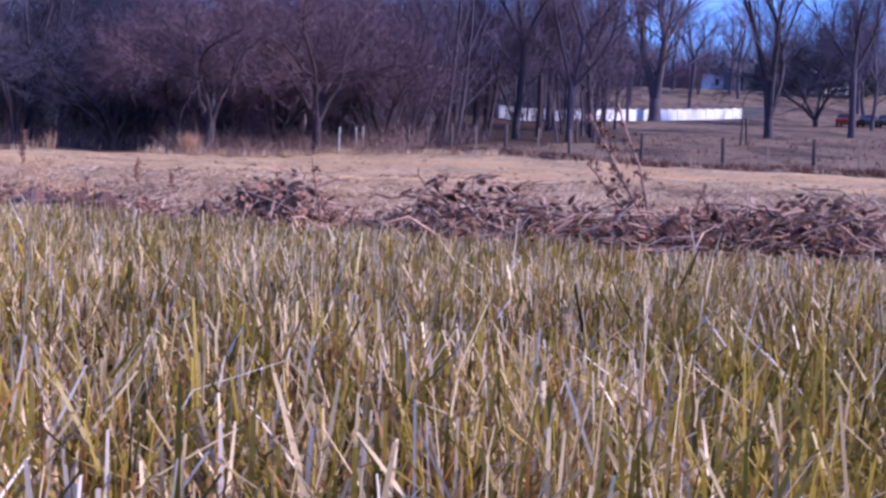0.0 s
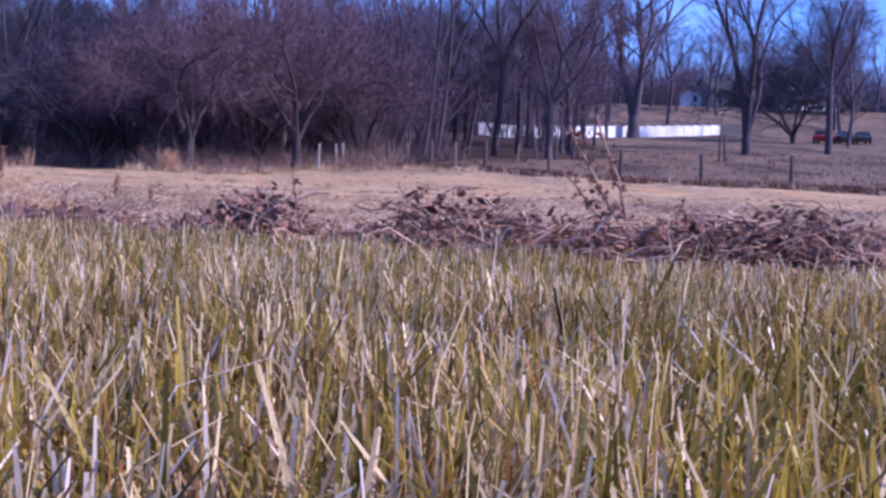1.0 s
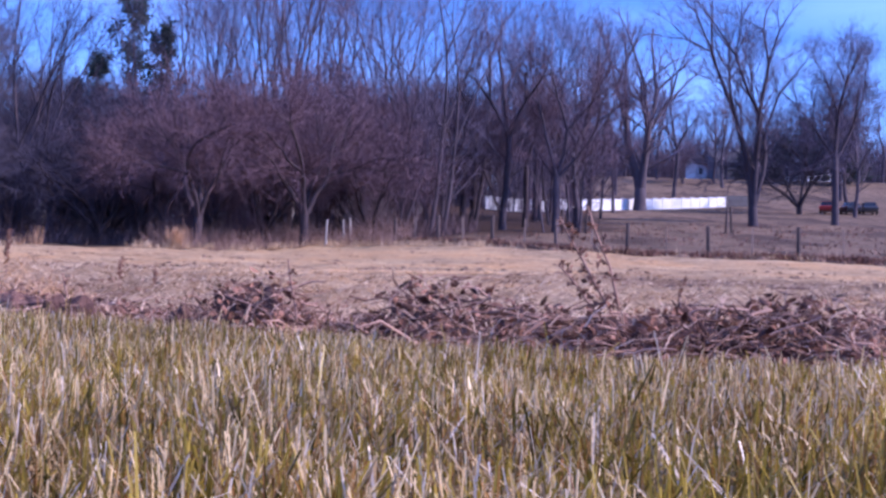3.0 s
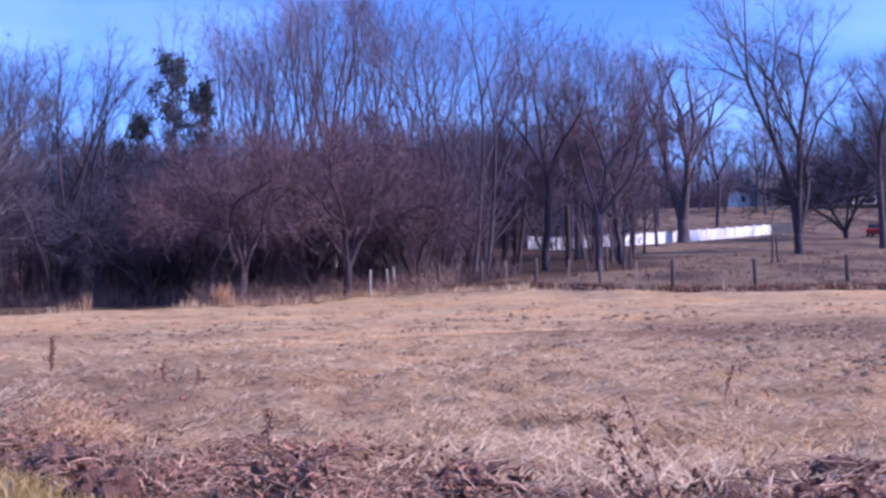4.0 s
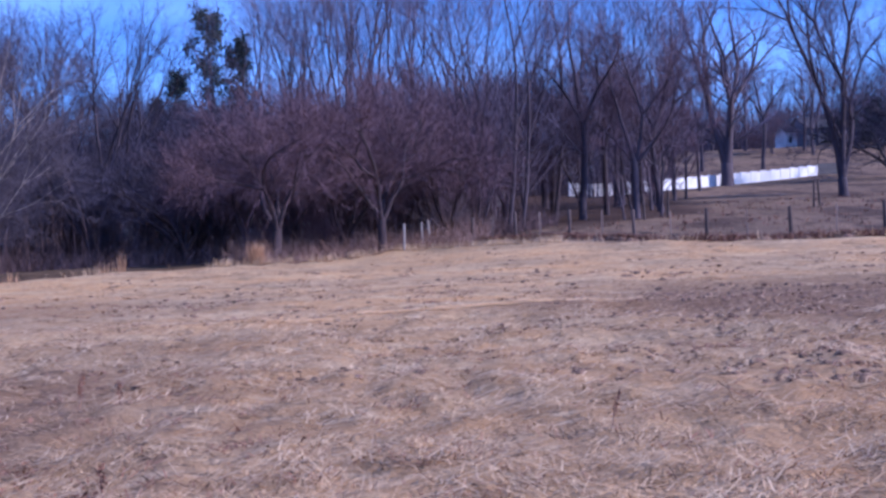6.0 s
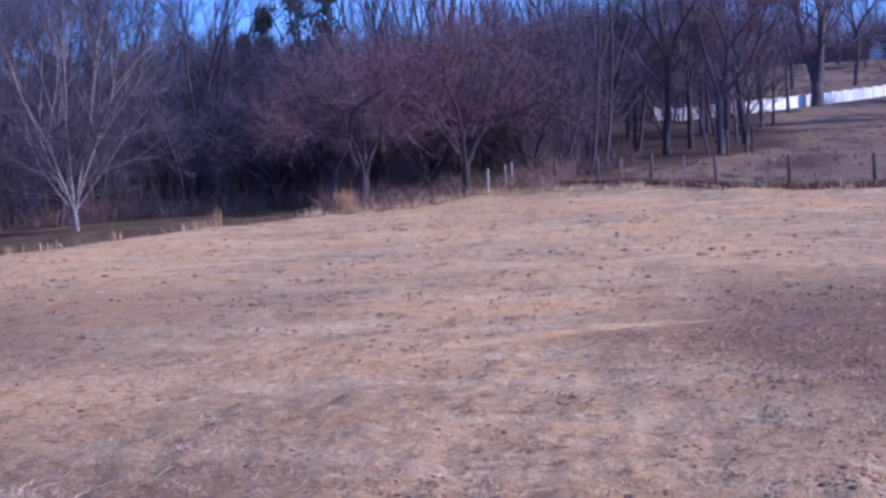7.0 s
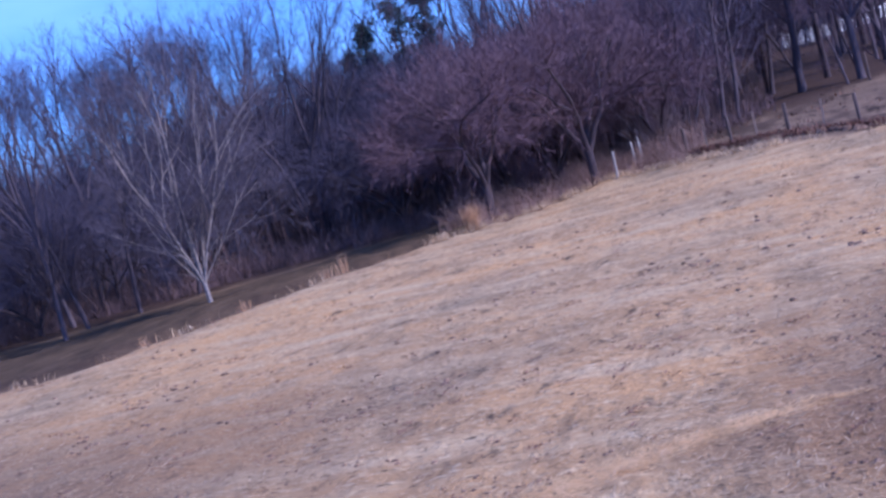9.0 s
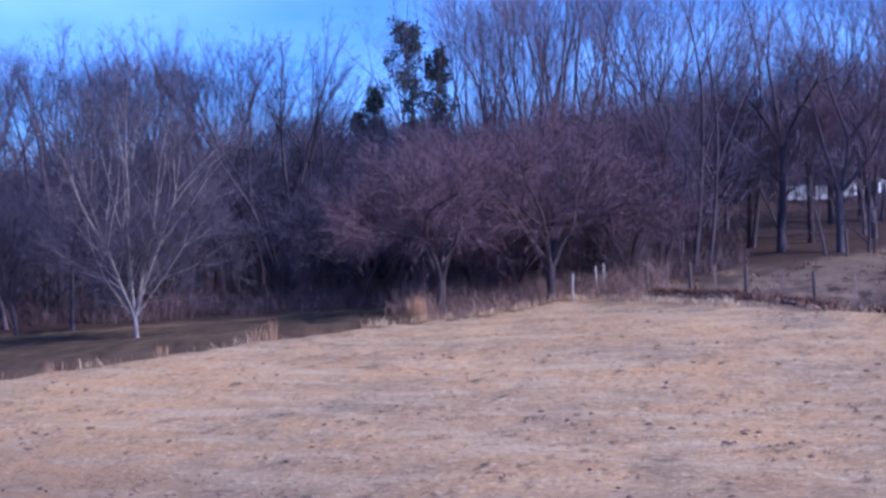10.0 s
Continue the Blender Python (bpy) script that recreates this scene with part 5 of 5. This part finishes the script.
def root_clod(x, y, w, h, seed):
    """A torn-up lump of earth and roots with a ragged surface; many stand for shade in the row."""
    r = random.Random(seed)
    ob = root("root_clod", x, y, gz(x, y) - 0.008, r.uniform(0, 360), "torn-up clod of dark reddish earth, partly standing for shade in the weed row", "clod", "clods in the weed row")
    bm = bmesh.new()
    bmesh.ops.create_icosphere(bm, subdivisions=4, radius=1.0)
    ph = [r.uniform(0, 9) for _ in range(6)]
    for v in bm.verts:
        c = v.co
        k = 1 + 0.22 * math.sin(3.1 * c.x + ph[0]) * math.sin(2.7 * c.y + ph[1]) + 0.16 * math.sin(7 * c.y + ph[2] + 3 * c.z) * math.sin(6 * c.x + ph[3]) + r.gauss(0, 0.06)
        v.co = Vector((c.x * w * k, c.y * w * 0.75 * k, max(c.z, -0.1) * h * k))
    part("earth", bm, earth_and_shade, ob)
    t = Tubes()
    for k in range(46):
        a, e = r.uniform(0, math.tau), r.uniform(0.1, 1.3)
        d = Vector((math.cos(a) * math.cos(e), math.sin(a) * math.cos(e), math.sin(e)))
        p = Vector((d.x * w * 0.9, d.y * w * 0.68, d.z * h * 0.9))
        pts = [p]
        for s in range(4):
            d = (d + jitter(r, 0.55) - Vector((0, 0, 0.12))).normalized()
            p = p + d * r.uniform(0.006, 0.014)
            pts.append(p)
        t.add(pts, [0.0012, 0.001, 0.0009, 0.0007, 0.0005], 3)
    t.link("root_tangle", vine_bark, ob)


# a few real clods; the many small ones stand for shade inside the heap
for k, (x, y, w, h) in enumerate([(-0.33, 2.08, 0.065, 0.09), (-0.03, 1.92, 0.06, 0.08), (-1.05, 2.86, 0.10, 0.07), (-0.05, 2.42, 0.09, 0.07), (0.75, 2.50, 0.09, 0.06), (0.16, 1.88, 0.09, 0.06), (1.10, 2.35, 0.10, 0.06), (0.45, 2.20, 0.08, 0.055), (-0.76, 2.28, 0.075, 0.08), (0.50, 1.74, 0.07, 0.085), (0.21, 1.70, 0.06, 0.065), (-0.45, 1.98, 0.045, 0.06), (0.70, 1.75, 0.07, 0.09), (0.36, 1.78, 0.05, 0.085),
                                  (-0.38, 2.15, 0.055, 0.12), (0.11, 1.74, 0.06, 0.06), (0.28, 1.69, 0.06, 0.06), (0.43, 1.70, 0.06, 0.06), (0.60, 1.69, 0.07, 0.06), (0.80, 1.70, 0.08, 0.065), (0.95, 1.68, 0.08, 0.06), (1.12, 1.66, 0.09, 0.06), (-0.06, 1.82, 0.06, 0.05)]):
    root_clod(x, y, w, h, 320 + k)


def straw_pile(x, y, n, spread, h, seed, label):
    r = np.random.RandomState(seed)
    px, py = r.normal(0, spread, n), r.normal(0, spread * 0.6, n)
    pz = h * np.exp(-(px / spread) ** 2 - (py / spread / 0.6) ** 2) * r.uniform(0, 1, n)
    ob = blades("straw_pile", px, py, pz, r.uniform(0.04, 0.11, n), r.uniform(0.0025, 0.006, n), r.uniform(0, math.tau, n), r.uniform(0.7, 1.25, n), tuft_straw, 1, flat=0.62, seed=seed)
    ob.location = (x, y, gz(x, y))
    tagged(ob, label, "straw", kind="stuff")


straw_pile(-1.30, 3.45, 3200, 0.20, 0.16, 401, "heap of golden dry straw beside the weed row")
for k, (x, y) in enumerate([(0.55, 2.9), (1.25, 3.6), (0.85, 4.3), (-0.35, 3.2), (1.6, 4.6), (0.3, 3.9), (-0.9, 4.1), (1.9, 5.4)]):
    straw_pile(x, y, 260, 0.24 + 0.03 * (k % 3), 0.06, 410 + k, "low spread of bent bleached straw behind the weed row")
straw_pile(1.1, 3.2, 500, 0.35, 0.05, 402, "low spread of bleached straw behind the weed row")
straw_pile(0.1, 3.1, 500, 0.4, 0.05, 403, "low spread of bleached straw behind the weed row")


def dead_stalk(x, y, h, seed, lean, heads, label, bend=0.0):
    """A dead weed: a stem with side stems and dark seed clusters."""
    r = random.Random(seed)
    ob = root("weed_stalk", x, y, gz(x, y), 0, label, "dead weed", "dead weed stalks")
    stem = Tubes()
    d = Vector((math.sin(lean), r.gauss(0, 0.1), math.cos(lean)))
    p = Vector((0, 0, -0.02))
    pts = [p]
    for k in range(8):
        d = (d + jitter(r, 0.07) + Vector((bend * 0.12, 0, 0))).normalized()
        p = p + d * (h / 8)
        pts.append(p)
    stem.add(pts, [0.0032 - 0.0002 * k for k in range(9)], 6)
    stem.link("stem", vine_bark, ob)
    heads *= 2
    seed_size = 1.0 if y < 3 else 1.3
    for k in range(heads):
        u = (0.40 + 0.60 * (k + r.random()) / heads) * 7.99
        i = int(u)
        q = pts[i].lerp(pts[i + 1], u - i)
        e = q + (sidestep(r, d, radians(50))) * r.uniform(0.003, 0.013)
        v, f = [], []
        for j in range(9):
            c = e + jitter(r, 0.0032 * seed_size)
            a, b, g = (jitter(r, 0.0034 * seed_size) for _ in range(3))
            o = len(v)
            v.extend([tuple(c), tuple(c + a), tuple(c + b), tuple(c + g)])
            f.extend([(o, o + 1, o + 2), (o, o + 2, o + 3), (o, o + 3, o + 1), (o + 1, o + 3, o + 2)])
        twig = Tubes()
        twig.add([q, e], [0.0016, 0.0012], 4)
        o = len(v)
        v.extend(twig.v)
        f.extend([tuple(o + z for z in face) for face in twig.f])
        link("seed_head", v, f, row_leaf, ob)


dead_stalk(0.27, 1.70, 0.26, 501, -0.03, 4, "thin dead weed stalk standing out of the heap", 0.0)
dead_stalk(0.30, 1.68, 0.27, 502, -0.60, 7, "dead weed stalk leaning over with dark seed clusters", 0.0)
dead_stalk(0.26, 1.72, 0.19, 503, -0.35, 4, "dead weed stalk with dark seed clusters", 0.0)
dead_stalk(0.88, 4.45, 0.16, 504, 0.0, 4, "hooked dead weed stalk in the straw", 0.45)
dead_stalk(-1.56, 5.45, 0.19, 505, 0.0, 9, "upright dead weed stalk at the field's near edge")
dead_stalk(-1.43, 5.65, 0.13, 506, 0.05, 7, "upright dead weed stalk at the field's near edge")
dead_stalk(-2.15, 5.6, 0.26, 507, 0.03, 14, "tall dead weed stalk with dark seed clusters")
dead_stalk(-0.66, 3.45, 0.12, 508, 0.1, 4, "short dead weed stalk")
dead_stalk(-0.76, 2.35, 0.15, 509, 0.0, 1, "short pale weed stub beside the weed row")
dead_stalk(-0.25, 1.98, 0.17, 510, 0.05, 2, "thin dead weed stalk above the heap")
